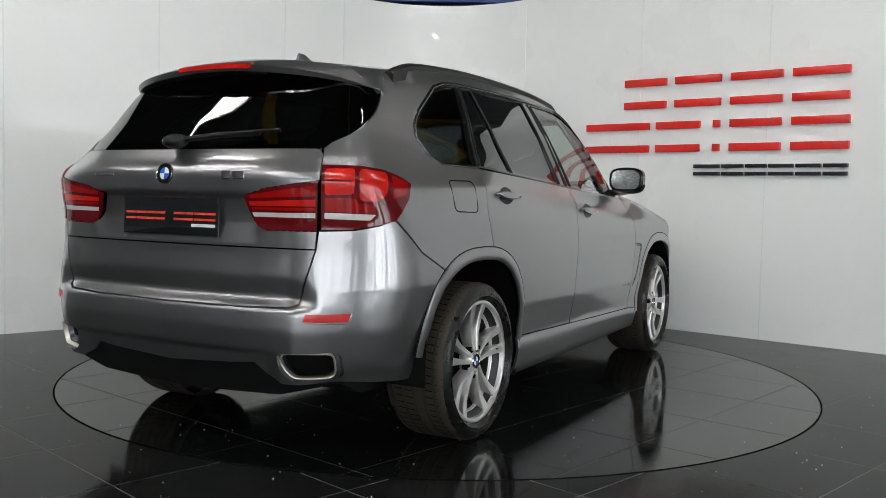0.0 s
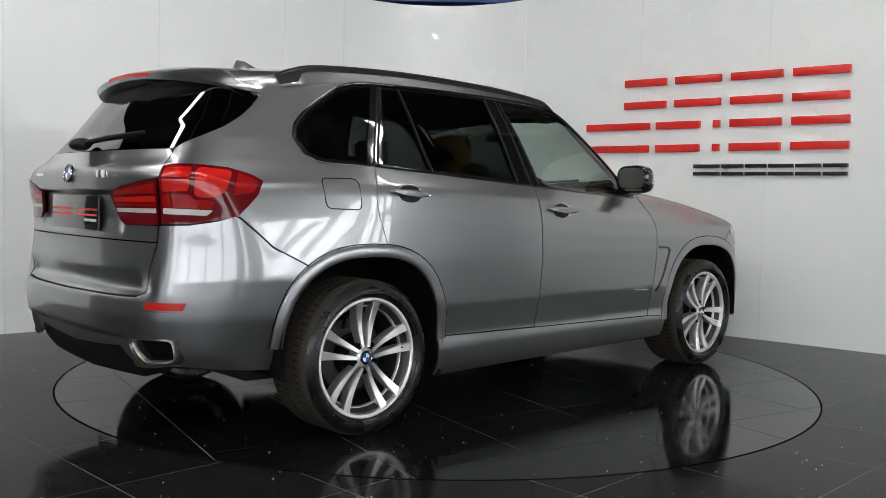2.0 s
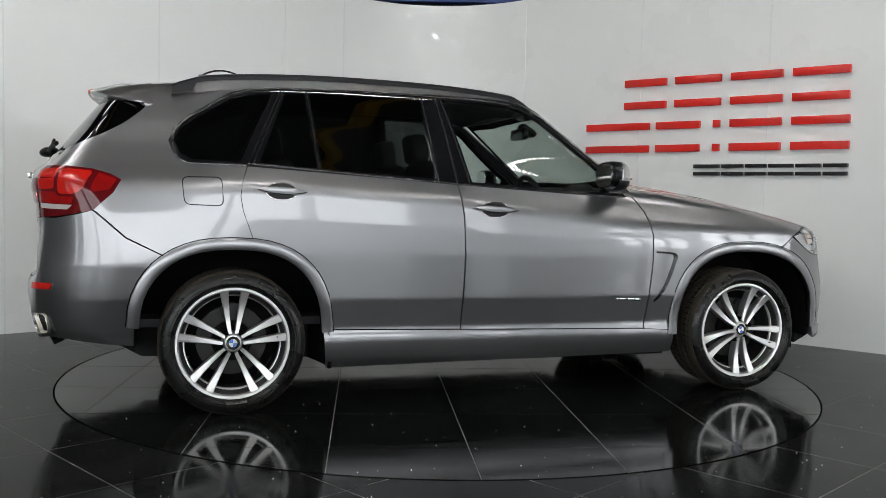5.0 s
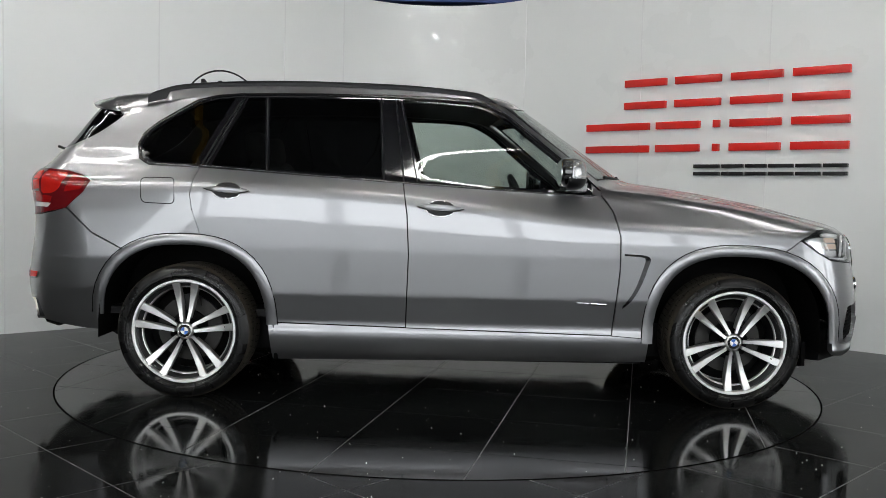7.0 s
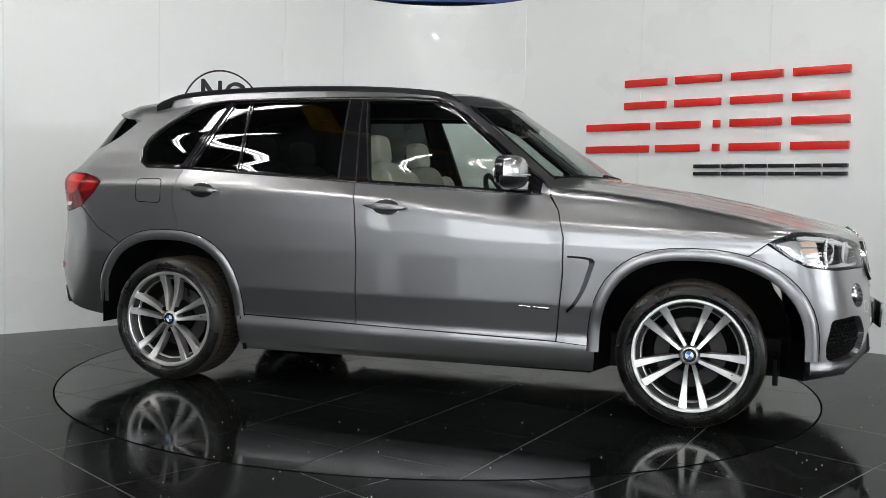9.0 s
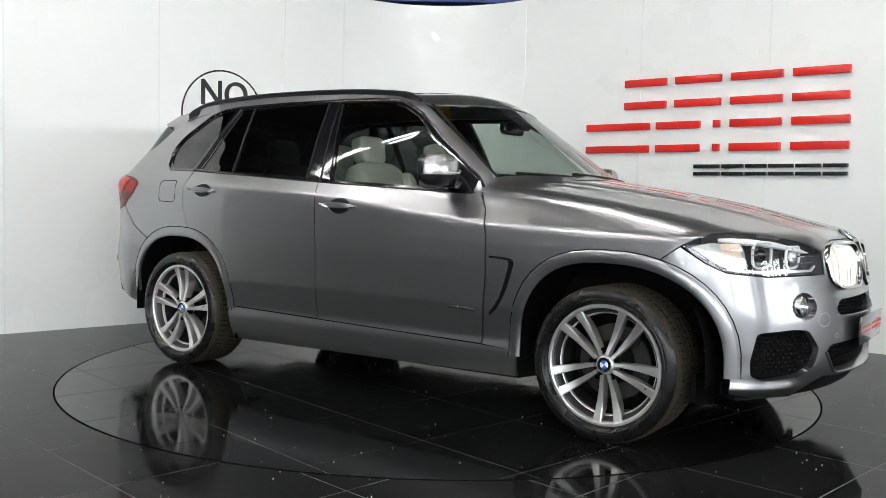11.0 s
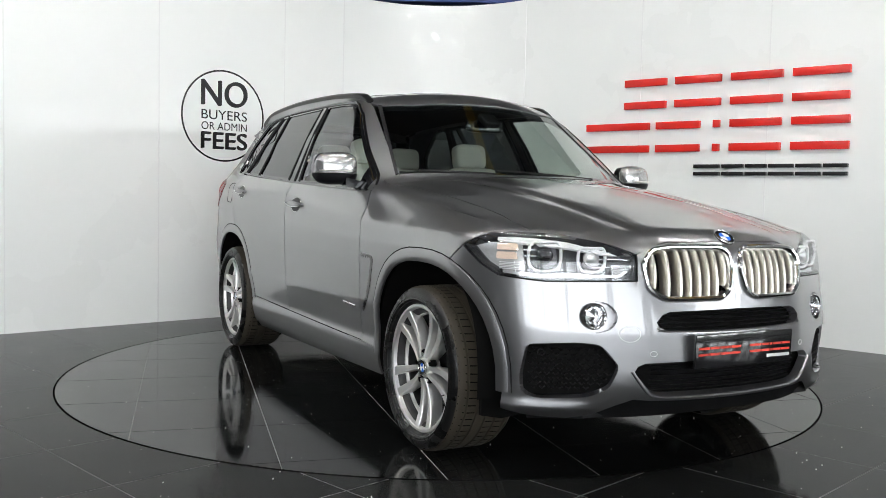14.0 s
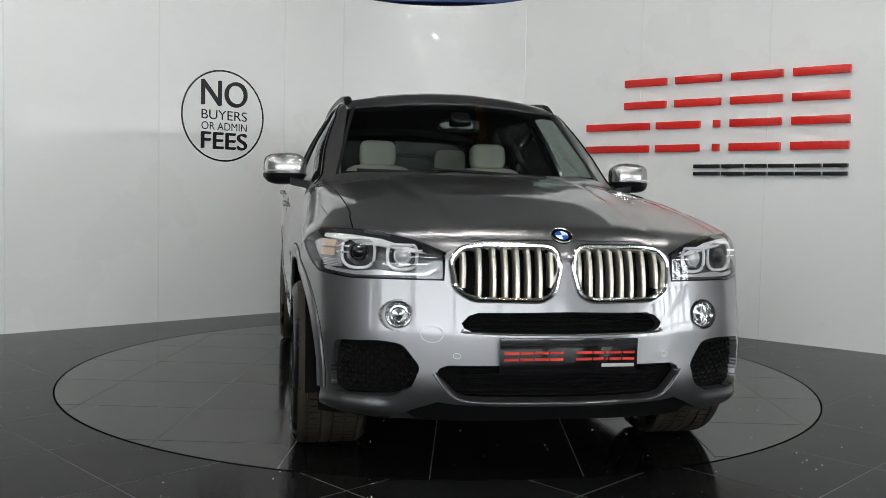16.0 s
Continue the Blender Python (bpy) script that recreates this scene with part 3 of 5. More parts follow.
# ---- body sides, roof and bonnet ----
EDGE_W = 0.63
roof_z = lambda x: float(on_top(np.array([x]), np.array([EDGE_W]))[0, 2])
fender_w = lambda x: 0.868 - 1.3 * float(TAPER(x))
fender_z = lambda x: float(on_top(np.array([x]), np.array([fender_w(x)]))[0, 2])


def nose_x(w):
    """Where the bonnet's front edge lies at half-width w."""
    z = float(np.interp(w, [0, 0.3, 0.36, 0.44, 0.53, 0.62, 0.755], [0.948, 0.944, 0.926, 0.897, 0.934, 0.954, 0.970]))
    lo, hi = 1.7, 2.4
    for _ in range(30):
        mid = (lo + hi) / 2
        lo, hi = (mid, hi) if body(np.array([mid]), np.array([w]), np.array([z]))[0] < 0 else (lo, mid)
    return lo


DLO = [(-1.405, 1.232), (-1.683, 1.244), (-1.745, 1.275), (-1.784, 1.351), (-1.76, 1.405), (-1.669, 1.48), (-1.471, 1.605), (-1.36, 1.635), (-1.227, 1.648), (-0.8, 1.656), (-0.38, 1.657), (-0.1, 1.652), (0.061, 1.640),
       (0.14, 1.615), (0.25, 1.553), (0.511, 1.342), (0.681, 1.213), (0.742, 1.153)]
LAMP_TOP = [(-2.336, 1.210), (-2.221, 1.211), (-2.126, 1.201), (-2.04, 1.176), (-1.992, 1.150), (-2.015, 1.09), (-2.086, 1.003)]
side_frame = [(0.742, 1.153), (0.742, 1.222), (0.60, 1.325), (0.40, 1.478), (0.245, 1.595)] + [(x, roof_z(x)) for x in np.linspace(0.19, -1.75, 40)] + \
             [(-1.84, 1.640), (-1.885, 1.612), (-1.955, 1.552), (-2.02, 1.490), (-2.09, 1.432), (-2.17, 1.375), (-2.25, 1.330), (-2.31, 1.300), (-2.336, 1.275)] + LAMP_TOP + \
             [(-2.074, 0.997), (-1.95, 0.875), (-1.80, 0.796), (-1.47, 0.70), (-1.372 - G, 0.864), (-1.424 - G, 1.009), (-1.436 - G, 1.083), (-1.425 - G, 1.16)] + DLO
pair("side_frame", side_frame, PAINT, holes=ARCHES, dv=0.0125, label="painted quarter panel, roof side and windscreen pillar in one")

xs = np.linspace(0.86, 1.86, 30)
wing_tip = lambda x, w: (s_of(x, w), float(on_top(np.array([x]), np.array([w]))[0, 2]))
fender = [(0.738 + G, 1.152), (0.742, fender_z(0.75))] + [(x, fender_z(x)) for x in xs] + [wing_tip(1.905, 0.834), wing_tip(1.908, 0.862), (1.85, 0.961), (1.80, 0.939), (1.764, 0.917), (1.758, 0.912), (1.672, 0.837), (1.5, 0.7), (1.03, 0.5), (1.01, 0.369), (0.808 + 2 * G, 0.383), (0.838 + 2 * G, 0.73), (0.836 + 2 * G, 0.91), (0.80 + 2 * G, 1.043)]
pair("front_wing", fender, PAINT, holes=ARCHES, dv=0.0125)
seam = [(0.70, 0.795), (0.95, 0.782), (1.224, 0.767), (1.643, 0.748), (1.80, 0.745), (1.87, 0.752)]
seam_in = [(x, w + 0.003) for x, w in seam]
crown = seam_in + [(nose_x(0.757), 0.757), (1.966, 0.822), (1.908, 0.868), (1.905, 0.834), (1.86, fender_w(1.86))] + [(x, fender_w(x)) for x in xs[::-1]] + [(0.70, fender_w(0.75))]
pair("wing_crown", crown, PAINT, kind="top", dv=0.015)
hood = [(1.03, 0), (0.99, 0.25), (0.90, 0.45), (0.77, 0.68), (0.715, 0.79)] + [(x, w - 0.002) for x, w in seam[1:]] + \
       [(nose_x(w), w) for w in (0.752, 0.70, 0.65, 0.60, 0.53, 0.48, 0.44, 0.40, 0.36, 0.30, 0.2, 0.1, 0.0)]
panel("bonnet", hood, PAINT, kind="top", sides="B", dv=0.02)
roof = [(0.395, 0), (0.38, 0.2), (0.33, 0.42), (0.245, 0.60), (0.19, EDGE_W), (-1.0, EDGE_W), (-1.75, EDGE_W), (-1.83, 0.652), (-1.90, 0.655), (-1.96, 0.60), (-1.97, 0.3), (-1.97, 0)]
panel("roof", roof, PAINT, kind="top", sides="B", dv=0.03)
panel("headliner", [(0.36, 0), (0.22, 0.58), (-1.8, 0.58), (-1.85, 0)], CABIN, kind="top", sides="B", off=-0.045, dv=0.05, du=0.05, rim=0)
panel("sunroof", [(0.10, 0), (0.08, 0.44), (-1.25, 0.44), (-1.25, 0)], GLOSSBLACK, kind="top", sides="B", off=0.002, dv=0.03, label="black glass panorama sunroof")
screen = [(0.39, 0), (0.375, 0.2), (0.325, 0.42), (0.25, 0.595), (0.40, 0.635), (0.735, 0.715), (0.80, 0.62), (0.93, 0.40), (1.0, 0.2), (1.02, 0)]
panel("windscreen", screen, TINTED, kind="top", sides="B", off=-0.004, dv=0.03, rim=0)
panel("screen_band", [(0.395, 0), (0.38, 0.2), (0.33, 0.42), (0.25, 0.60), (0.29, 0.60), (0.38, 0.42), (0.425, 0.2), (0.44, 0)], GLOSSBLACK, kind="top", sides="B", off=-0.007, dv=0.03, rim=0)
pair("pillar_trim", [(0.235, 0.603), (0.40, 0.645), (0.745, 0.728), (0.745, 0.712), (0.40, 0.625), (0.25, 0.585)], SATIN, kind="top", off=0.001, rim=0.004)
panel("cowl", [(1.04, 0), (1.0, 0.25), (0.91, 0.45), (0.78, 0.68), (0.735, 0.74), (0.70, 0.72), (0.79, 0.60), (0.92, 0.38), (0.985, 0.2), (1.0, 0)], BLACK, kind="top", sides="B", off=-0.018, dv=0.03)

# side glass in its black frame
PANES = {"quarter_glass": [(-1.435, 1.252), (-1.66, 1.262), (-1.72, 1.29), (-1.757, 1.352), (-1.735, 1.40), (-1.65, 1.468), (-1.46, 1.588), (-1.36, 1.617), (-1.262, 1.628)],
         "small_door_glass": [(-1.345, 1.247), (-1.055, 1.233), (-1.098, 1.630), (-1.19, 1.626)],
         "rear_door_glass": [(-1.03, 1.232), (-0.43, 1.200), (-0.468, 1.638), (-1.07, 1.632)],
         "front_door_glass": [(-0.225, 1.186), (0.585, 1.146), (0.60, 1.250), (0.497, 1.333), (0.235, 1.545), (0.12, 1.602), (0.05, 1.622), (-0.1, 1.634), (-0.335, 1.638)]}
frame_outline = [(-1.405, BELT(-1.405) - 0.002), (-1.683, 1.247), (-1.742, 1.277), (-1.780, 1.351), (-1.757, 1.403)] + DLO[5:] + [(0.70, 1.122), (0.557, 1.124), (-0.3, 1.163), (-0.97, 1.204)]
for sd in "RL":
    panel("window_frame", frame_outline, GLOSSBLACK, sides=sd, off=-0.005, holes=list(PANES.values()), du=0.02, dv=0.015, rim=0.02)
    for nm, poly in PANES.items():
        panel(nm, poly, TINTED if nm.startswith("front") else PRIVACY, sides=sd, off=-0.010, du=0.04, dv=0.03, rim=0)


def ribbon(pts, width, height, mat, name, parent=None, sides="RL", off=0.0, kind="ring", label="", closed=False):
    """A raised strip that follows the skin along (s, z) points."""
    k = np.array(pts, float)
    p = on_ring(k[:, 0], k[:, 1]) if kind == "ring" else on_top(k[:, 0], k[:, 1])
    n = normals(p)
    obs = []
    for sd in sides:
        f = np.array([1, -1 if sd == "R" else 1, 1])
        rings = []
        m = len(p)
        for i in range(m):
            a, b = (p[i - 1], p[(i + 1) % m]) if closed else (p[max(i - 1, 0)], p[min(i + 1, m - 1)])
            t = (b - a) / np.linalg.norm(b - a)
            u = np.cross(t, n[i])
            c = p[i] + n[i] * off
            rings.append([tuple((c + u * width * du + n[i] * height * dn) * f) for du, dn in ((-0.5, -0.6), (-0.5, 0.35), (-0.3, 0.85), (0, 1), (0.3, 0.85), (0.5, 0.35), (0.5, -0.6))])
        if closed:
            rings.append(rings[0])
        obs.append(part(name, loft(rings, caps=not closed), mat, parent or car, label))
    return obs


for bar in ([(-1.398, 1.240), (-1.30, 1.46), (-1.218, 1.632)], [(-1.376, 1.238), (-1.28, 1.46), (-1.205, 1.632)], [(-1.043, 1.222), (-1.084, 1.636)], [(-0.418, 1.190), (-0.456, 1.640)], [(-0.312, 1.180), (-0.375, 1.640)], [(-0.24, 1.180), (-0.345, 1.630)]):
    ribbon([tuple(np.array(a) * (1 - u) + np.array(b) * u) for a, b in zip(bar, bar[1:]) for u in (0, 0.34, 0.67)] + [bar[-1]], 0.007, 0.005, SATIN, "window_bar", off=-0.003)
# moulding round the side windows
edge = [(-1.405, 1.236)] + DLO[1:]
ribbon([(a[0] + (b[0] - a[0]) * u, a[1] + (b[1] - a[1]) * u) for a, b in zip(edge, edge[1:]) for u in (0, 0.25, 0.5, 0.75)] + [edge[-1]], 0.016, 0.005, GLOSSBLACK, "window_moulding")
# black line along the belt
ribbon([(x, z) for x, z in smooth_line([(-1.40, 1.243), (-0.97, 1.213), (-0.3, 1.171), (0.557, 1.129), (0.70, 1.126)], 8, False)], 0.012, 0.006, GLOSSBLACK, "belt_moulding")
for x in (RX, FX):
    arch = ARCH(x, 0.466, 0.487)[1:-1]
    arch = [(x + 0.466, 0.40 if x < 0 else 0.36)] + arch[1:-1] + [(x - 0.466, 0.345 if x > 0 else 0.44)]
    ribbon(arch, 0.056, 0.008, PAINT, "arch_flare", off=0.0, label="painted wheel arch flare")
    ribbon([(x + (px - x) * 1.066, 0.362 + (pz - 0.362) * 1.064 if pz > 0.362 else pz) for px, pz in arch], 0.005, 0.0015, DARK, "flare_seam")
    if x > 0:
        for sg in (1, -1):
            part("air_deflector", loft([[(x + 0.405 + dx, sg * y, z0), (x + 0.405 + dx, sg * y, 0.36), (x + 0.425 + dx, sg * y, 0.36), (x + 0.425 + dx, sg * y, z0)] for y, z0, dx in ((0.58, 0.235, 0.0), (0.78, 0.215, -0.01), (0.87, 0.232, -0.02))]), DARK, car, "black rubber deflector ahead of the wheel")
# vent trim behind the front wheel
vent = smooth_line([(0.862, 0.822), (0.96, 0.817), (0.998, 0.800), (0.990, 0.755), (0.955, 0.655), (0.91, 0.575), (0.862, 0.53)], 4, False)
vent_in = smooth_line([(0.862, 0.812), (0.955, 0.806), (0.972, 0.790), (0.962, 0.745), (0.930, 0.65), (0.895, 0.585), (0.862, 0.545)], 4, False)
pair("side_vent", vent + vent_in[::-1], GLOSSBLACK, off=0.002, du=0.02, rim=0.004, label="black curved air outlet trim")
# fuel flap line, on one side
flap = rounded([(-1.713, 1.170), (-1.527, 1.172), (-1.519, 1.033), (-1.70, 1.038)], 0.03)
ribbon(flap, 0.0045, 0.0016, DARK, "fuel_flap_gap", sides="R", off=0.0008, closed=True)

# dark shell behind the gaps, and the underside
panel("inner_shell", [(-2.982, 0.40), (-2.3, 0.42), (-1.6, 0.36), (1.6, 0.36), (2.2, 0.36), (2.7225, 0.40), (2.7225, 0.88), (2.3, 0.88), (1.75, 0.90), (1.0, 1.05), (-1.0, 1.12), (-2.2, 1.18), (-2.982, 1.20)], DARK,
      sides="B", off=-0.055, holes=[ARCH(FX, 0.47, 0.49), ARCH(RX, 0.47, 0.49)], du=0.05, dv=0.04, rim=0)
under = loft([[(x, -w, z0), (x, w, z0), (x, w * 1.02, z1), (x, -w * 1.02, z1)] for x, w, z0, z1 in
              ((-2.30, 0.52, 0.35, 0.44), (-2.0, 0.56, 0.30, 0.44), (-1.9, 0.60, 0.25, 0.42), (-1.05, 0.60, 0.22, 0.40), (-0.98, 0.86, 0.215, 0.40), (0.98, 0.86, 0.222, 0.40), (1.05, 0.60, 0.22, 0.40), (1.9, 0.60, 0.23, 0.42), (2.0, 0.74, 0.24, 0.42), (2.2, 0.62, 0.27, 0.40))])
part("underbody", under, BLACK, car, "black plastic underbody")
for x in (FX, RX):
    for sg in (1, -1):
        rings = []
        for i in range(25):
            t = math.pi * (i / 24 * 1.04 - 0.02)
            c, s = math.cos(t), math.sin(t)
            r = 0.462
            rings.append([(x + r * math.copysign(abs(c) ** 0.82, c), sg * y, 0.362 + (r + 0.015) * math.copysign(abs(s) ** 0.82, s)) for y in (0.52, 0.925)])
        bm = loft(rings, closed=False, caps=False)
        bm.faces.new([bm.verts.new((x + 0.5 * math.cos(a), sg * 0.53, 0.362 + 0.5 * math.sin(a))) for a in (math.pi * k / 12 for k in range(13))])
        part("wheel_arch_liner", bm, DARK, car)
    for sg in (1, -1) if x < 0 else ():
        fx = x + 0.485
        part("mud_flap", box_bm(fx, sg * 0.84, 0.27, 0.02, 0.14, 0.12, bevel=0.006), DARK, car, "black rubber flap behind the wheel arch")

# ---- rear end ----
rear_glass = [(-2.982, 1.276), (-2.36, 1.279), (-2.315, 1.303), (-2.255, 1.333), (-2.175, 1.378), (-2.095, 1.435), (-2.025, 1.493), (-1.96, 1.555), (-1.90, 1.605), (-2.10, 1.600), (-2.30, 1.604), (-2.6, 1.612), (-2.982, 1.618)]
panel("rear_window", rear_glass, PRIVACY, sides="B", off=-0.004, dv=0.03, rim=0, label="dark privacy glass rear window")
panel("rear_window_border", rear_glass, GLOSSBLACK, sides="B", off=-0.012, dv=0.03, rim=0, holes=[[(-2.99, 1.31), (-2.44, 1.315), (-2.37, 1.36), (-2.31, 1.46), (-2.28, 1.53), (-2.45, 1.565), (-2.99, 1.585)]])


def gate_dip(p):
    w, z = np.abs(p[:, 1]), p[:, 2]
    lip = 1 / (1 + np.exp(np.clip((z - 1.088) / 0.004, -40, 40)))
    lo = np.clip((z - 0.90) / 0.08, 0, 1)
    return -0.022 * lip * lo * np.clip((0.47 - w) / 0.05, 0, 1)


gate_top = [(-2.982, 1.270), (-2.362, 1.273), (-2.339, 1.255), (-2.341, 1.152), (-2.43, 1.135), (-2.527, 1.117), (-2.608, 1.087), (-2.578, 1.004), (-2.555, 0.968), (-2.528, 0.953), (-2.35, 0.955), (-2.354, 0.891), (-2.982, 0.891)]
panel("tailgate", gate_top, PAINT, sides="B", dv=0.008, bulge=gate_dip)
gate_low = [(-2.982, 0.885), (-2.354, 0.885), (-2.388, 0.753), (-2.402, 0.684), (-2.43, 0.668), (-2.60, 0.662), (-2.982, 0.660)]
panel("lower_tailgate", gate_low, PAINT, sides="B", dv=0.0125)
rear_bumper = [(-2.982, 0.654), (-2.60, 0.656), (-2.435, 0.661), (-2.397, 0.680), (-2.382, 0.753), (-2.348, 0.888), (-2.341, 0.957), (-2.237, 0.961), (-2.15, 0.979), (-2.092, 0.999), (-2.078, 0.990), (-1.954, 0.869), (-1.80, 0.789), (-1.5, 0.6),
               (-1.70, 0.338), (-1.942, 0.338), (-2.168, 0.360), (-2.30, 0.372), (-2.46, 0.366), (-2.52, 0.39), (-2.566, 0.435), (-2.65, 0.425), (-2.982, 0.405)]
EXH = rounded([(-2.472, 0.488), (-2.285, 0.498), (-2.278, 0.412), (-2.30, 0.392), (-2.425, 0.380), (-2.462, 0.425)], 0.02, 3)
def bumper_step(p):
    w, z = np.abs(p[:, 1]), p[:, 2]
    cut = 1 / (1 + np.exp(np.clip((z - 0.487) / 0.005, -40, 40)))
    side = 1 / (1 + np.exp(np.clip((z - 0.735) / 0.006, -40, 40)))
    return -0.022 * cut * np.clip((0.56 - w) / 0.06, 0, 1) - (0.735 - z) * 0.09 * side * np.clip((w - 0.64) / 0.10, 0, 1) + np.where(z < 0.545, 0.951 + (z - 0.545) * 0.16 - SIDE(z), 0.0) * np.clip((w - 0.74) / 0.08, 0, 1)


panel("rear_bumper", rear_bumper, PAINT, sides="B", holes=ARCHES + [EXH], dv=0.010, rim=0.03, bulge=bumper_step)
panel("diffuser", [(-2.982, 0.415), (-2.65, 0.435), (-2.56, 0.445), (-2.50, 0.40), (-2.46, 0.375), (-2.36, 0.38), (-2.32, 0.376), (-2.34, 0.335), (-2.5, 0.285), (-2.982, 0.265)], BLACK, sides="B", off=-0.045, dv=0.03, rim=0.05, label="black plastic rear diffuser")
for sd in "RL":
    tip = panel("exhaust_tip", [(s, z) for s, z in EXH], DARK, sides=sd, off=-0.07, rim=0)
    ribbon(rounded([(-2.468, 0.484), (-2.289, 0.494), (-2.282, 0.414), (-2.302, 0.396), (-2.423, 0.384), (-2.458, 0.425)], 0.025, 4), 0.008, 0.012, SATINCHROME, "exhaust_trim", sides=sd, off=-0.024, closed=True, label="bright exhaust surround")
    part("exhaust_sleeve", loft([[tuple(q) for q in (on_ring(np.array(EXH)[:, 0], np.array(EXH)[:, 1]) + np.array([dx, 0, 0])) * np.array([1, -1 if sd == "R" else 1, 1])] for dx in (0.022, 0.07)], caps=False), ALLOYSHADE, car)
    panel("reflector", [(-2.392, 0.647), (-2.241, 0.650), (-2.251, 0.619), (-2.397, 0.617)], REDGLOW, sides=sd, off=-0.003, rim=0.006, label="red bumper reflector")
    ribbon(smooth_line([(-2.397, 0.614), (-2.32, 0.614), (-2.25, 0.616), (-2.238, 0.652)], 3, False), 0.006, 0.003, PAINT, "reflector_lip", sides=sd, off=-0.007)

# tail lamps: an outer one on the body, an inner one on the tailgate
for sd in "RL":
    outer = panel("tail_lamp", [(-2.334, 0.964)] + [(s, z - 0.003) for s, z in LAMP_TOP] + [(-2.15, 0.985), (-2.237, 0.967)], DARKRED, sides=sd, off=0.004, dv=0.0125, label="dark red outer tail lamp lens")
    panel("lamp_panel", rounded([(-2.325, 1.190), (-2.235, 1.196), (-2.24, 1.10), (-2.325, 1.095)], 0.012), REDGLOW, parent=outer, sides=sd, off=0.0055, rim=0.002)
    panel("lamp_panel", rounded([(-2.222, 1.196), (-2.11, 1.185), (-2.125, 1.10), (-2.16, 1.075), (-2.222, 1.075)], 0.02), REDGLOW, parent=outer, sides=sd, off=0.0055, rim=0.002)
    panel("lamp_panel", rounded([(-2.325, 1.085), (-2.235, 1.085), (-2.225, 1.066), (-2.16, 1.062), (-2.17, 1.028), (-2.325, 1.035)], 0.008), REDLENS, parent=outer, sides=sd, off=0.0055, rim=0.002)
    panel("lamp_panel", [(-2.09, 1.178), (-2.01, 1.148), (-2.03, 1.10), (-2.10, 1.085)], REDLENS, parent=outer, sides=sd, off=0.0052, rim=0.001)
    panel("reverse_strip", rounded([(-2.325, 1.030), (-2.165, 1.024), (-2.185, 1.002), (-2.325, 1.006)], 0.006), CLEARSTRIP, parent=outer, sides=sd, off=0.0055, rim=0.002, label="pale reversing strip")
    inner = panel("inner_tail_lamp", [(-2.345, 1.149), (-2.43, 1.132), (-2.527, 1.114), (-2.603, 1.084), (-2.574, 1.004), (-2.552, 0.970), (-2.527, 0.957), (-2.348, 0.959)], DARKRED, sides=sd, off=0.004, dv=0.0125, label="dark red inner tail lamp lens")
    panel("lamp_panel", [(-2.352, 1.130), (-2.575, 1.092), (-2.578, 1.078), (-2.352, 1.090)], REDLENS, parent=inner, sides=sd, off=0.0055, rim=0.002)
    panel("lamp_panel", [(-2.352, 1.078), (-2.582, 1.066), (-2.578, 1.050), (-2.352, 1.052)], REDGLOW, parent=inner, sides=sd, off=0.0055, rim=0.002)
    panel("lamp_panel", [(-2.352, 1.046), (-2.573, 1.044), (-2.568, 1.034), (-2.352, 1.034)], REDLENS, parent=inner, sides=sd, off=0.0055, rim=0.002)
    panel("reverse_strip", [(-2.352, 1.027), (-2.572, 1.024), (-2.566, 1.008), (-2.352, 1.008)], CLEARSTRIP, parent=inner, sides=sd, off=0.0055, rim=0.002, label="pale reversing strip")

# spoiler over the rear window
rings = []
for i in range(33):
    y = -0.662 + 1.324 * i / 32
    q = abs(y) / 0.662
    xt = -2.19 + 0.10 * q ** 2 + 0.145 * q ** 8
    zt = 1.645 - 0.070 * q ** 2 - 0.03 * q ** 8
    xa = -1.87 + 0.02 * q
    za = float(on_top(np.array([xa]), np.array([min(abs(y), 0.648)]))[0, 2]) + 0.001 - max(abs(y) - 0.648, 0) * 1.6
    zm = (za + zt) / 2 + 0.012 * (1 - q ** 4)
    th = 0.034 * (1 - 0.9 * q ** 6)
    rings.append([(xa, y, za), ((xa + xt) / 2, y, zm), (xt + 0.03, y, zt + 0.004), (xt, y, zt - 0.010 * th / 0.034), (xt + 0.012, y, zt - th), (xt + 0.10 * (1 - 0.5 * q ** 6), y, zt - th - 0.002), (xa - 0.03, y, za - 0.09 * (1 - 0.8 * q ** 6))])
part("roof_spoiler", loft(rings), PAINT, car, "painted spoiler over the rear window")
part("brake_light", loft([[(-2.193 + 0.10 * (y / 0.685) ** 2, y, 1.643 - 0.07 * (y / 0.685) ** 2 + dz) if k else (-2.17 + 0.1 * (y / 0.685) ** 2, y, 1.647 - 0.07 * (y / 0.685) ** 2 + dz * 0.3) for k, dz in ((0, 0.004), (1, -0.004), (1, -0.022), (0, -0.03))] for y in np.linspace(-0.2, 0.2, 9)]), REDGLOW, car, "red high brake light strip")
# antenna fin
fin = loft([[(-1.53 - 0.05 * k + dx * (1 - 0.75 * k), dy * 0.020 * (1 - 0.85 * k), 1.728 + 0.05 * k) for dx, dy in ((0.10, 0), (0.05, 0.7), (-0.05, 1), (-0.09, 0.6), (-0.09, -0.6), (-0.05, -1), (0.05, -0.7))] for k in (0.0, 0.35, 0.7, 0.92, 1.0)])
part("antenna_fin", fin, PAINT, car, "painted roof aerial fin")
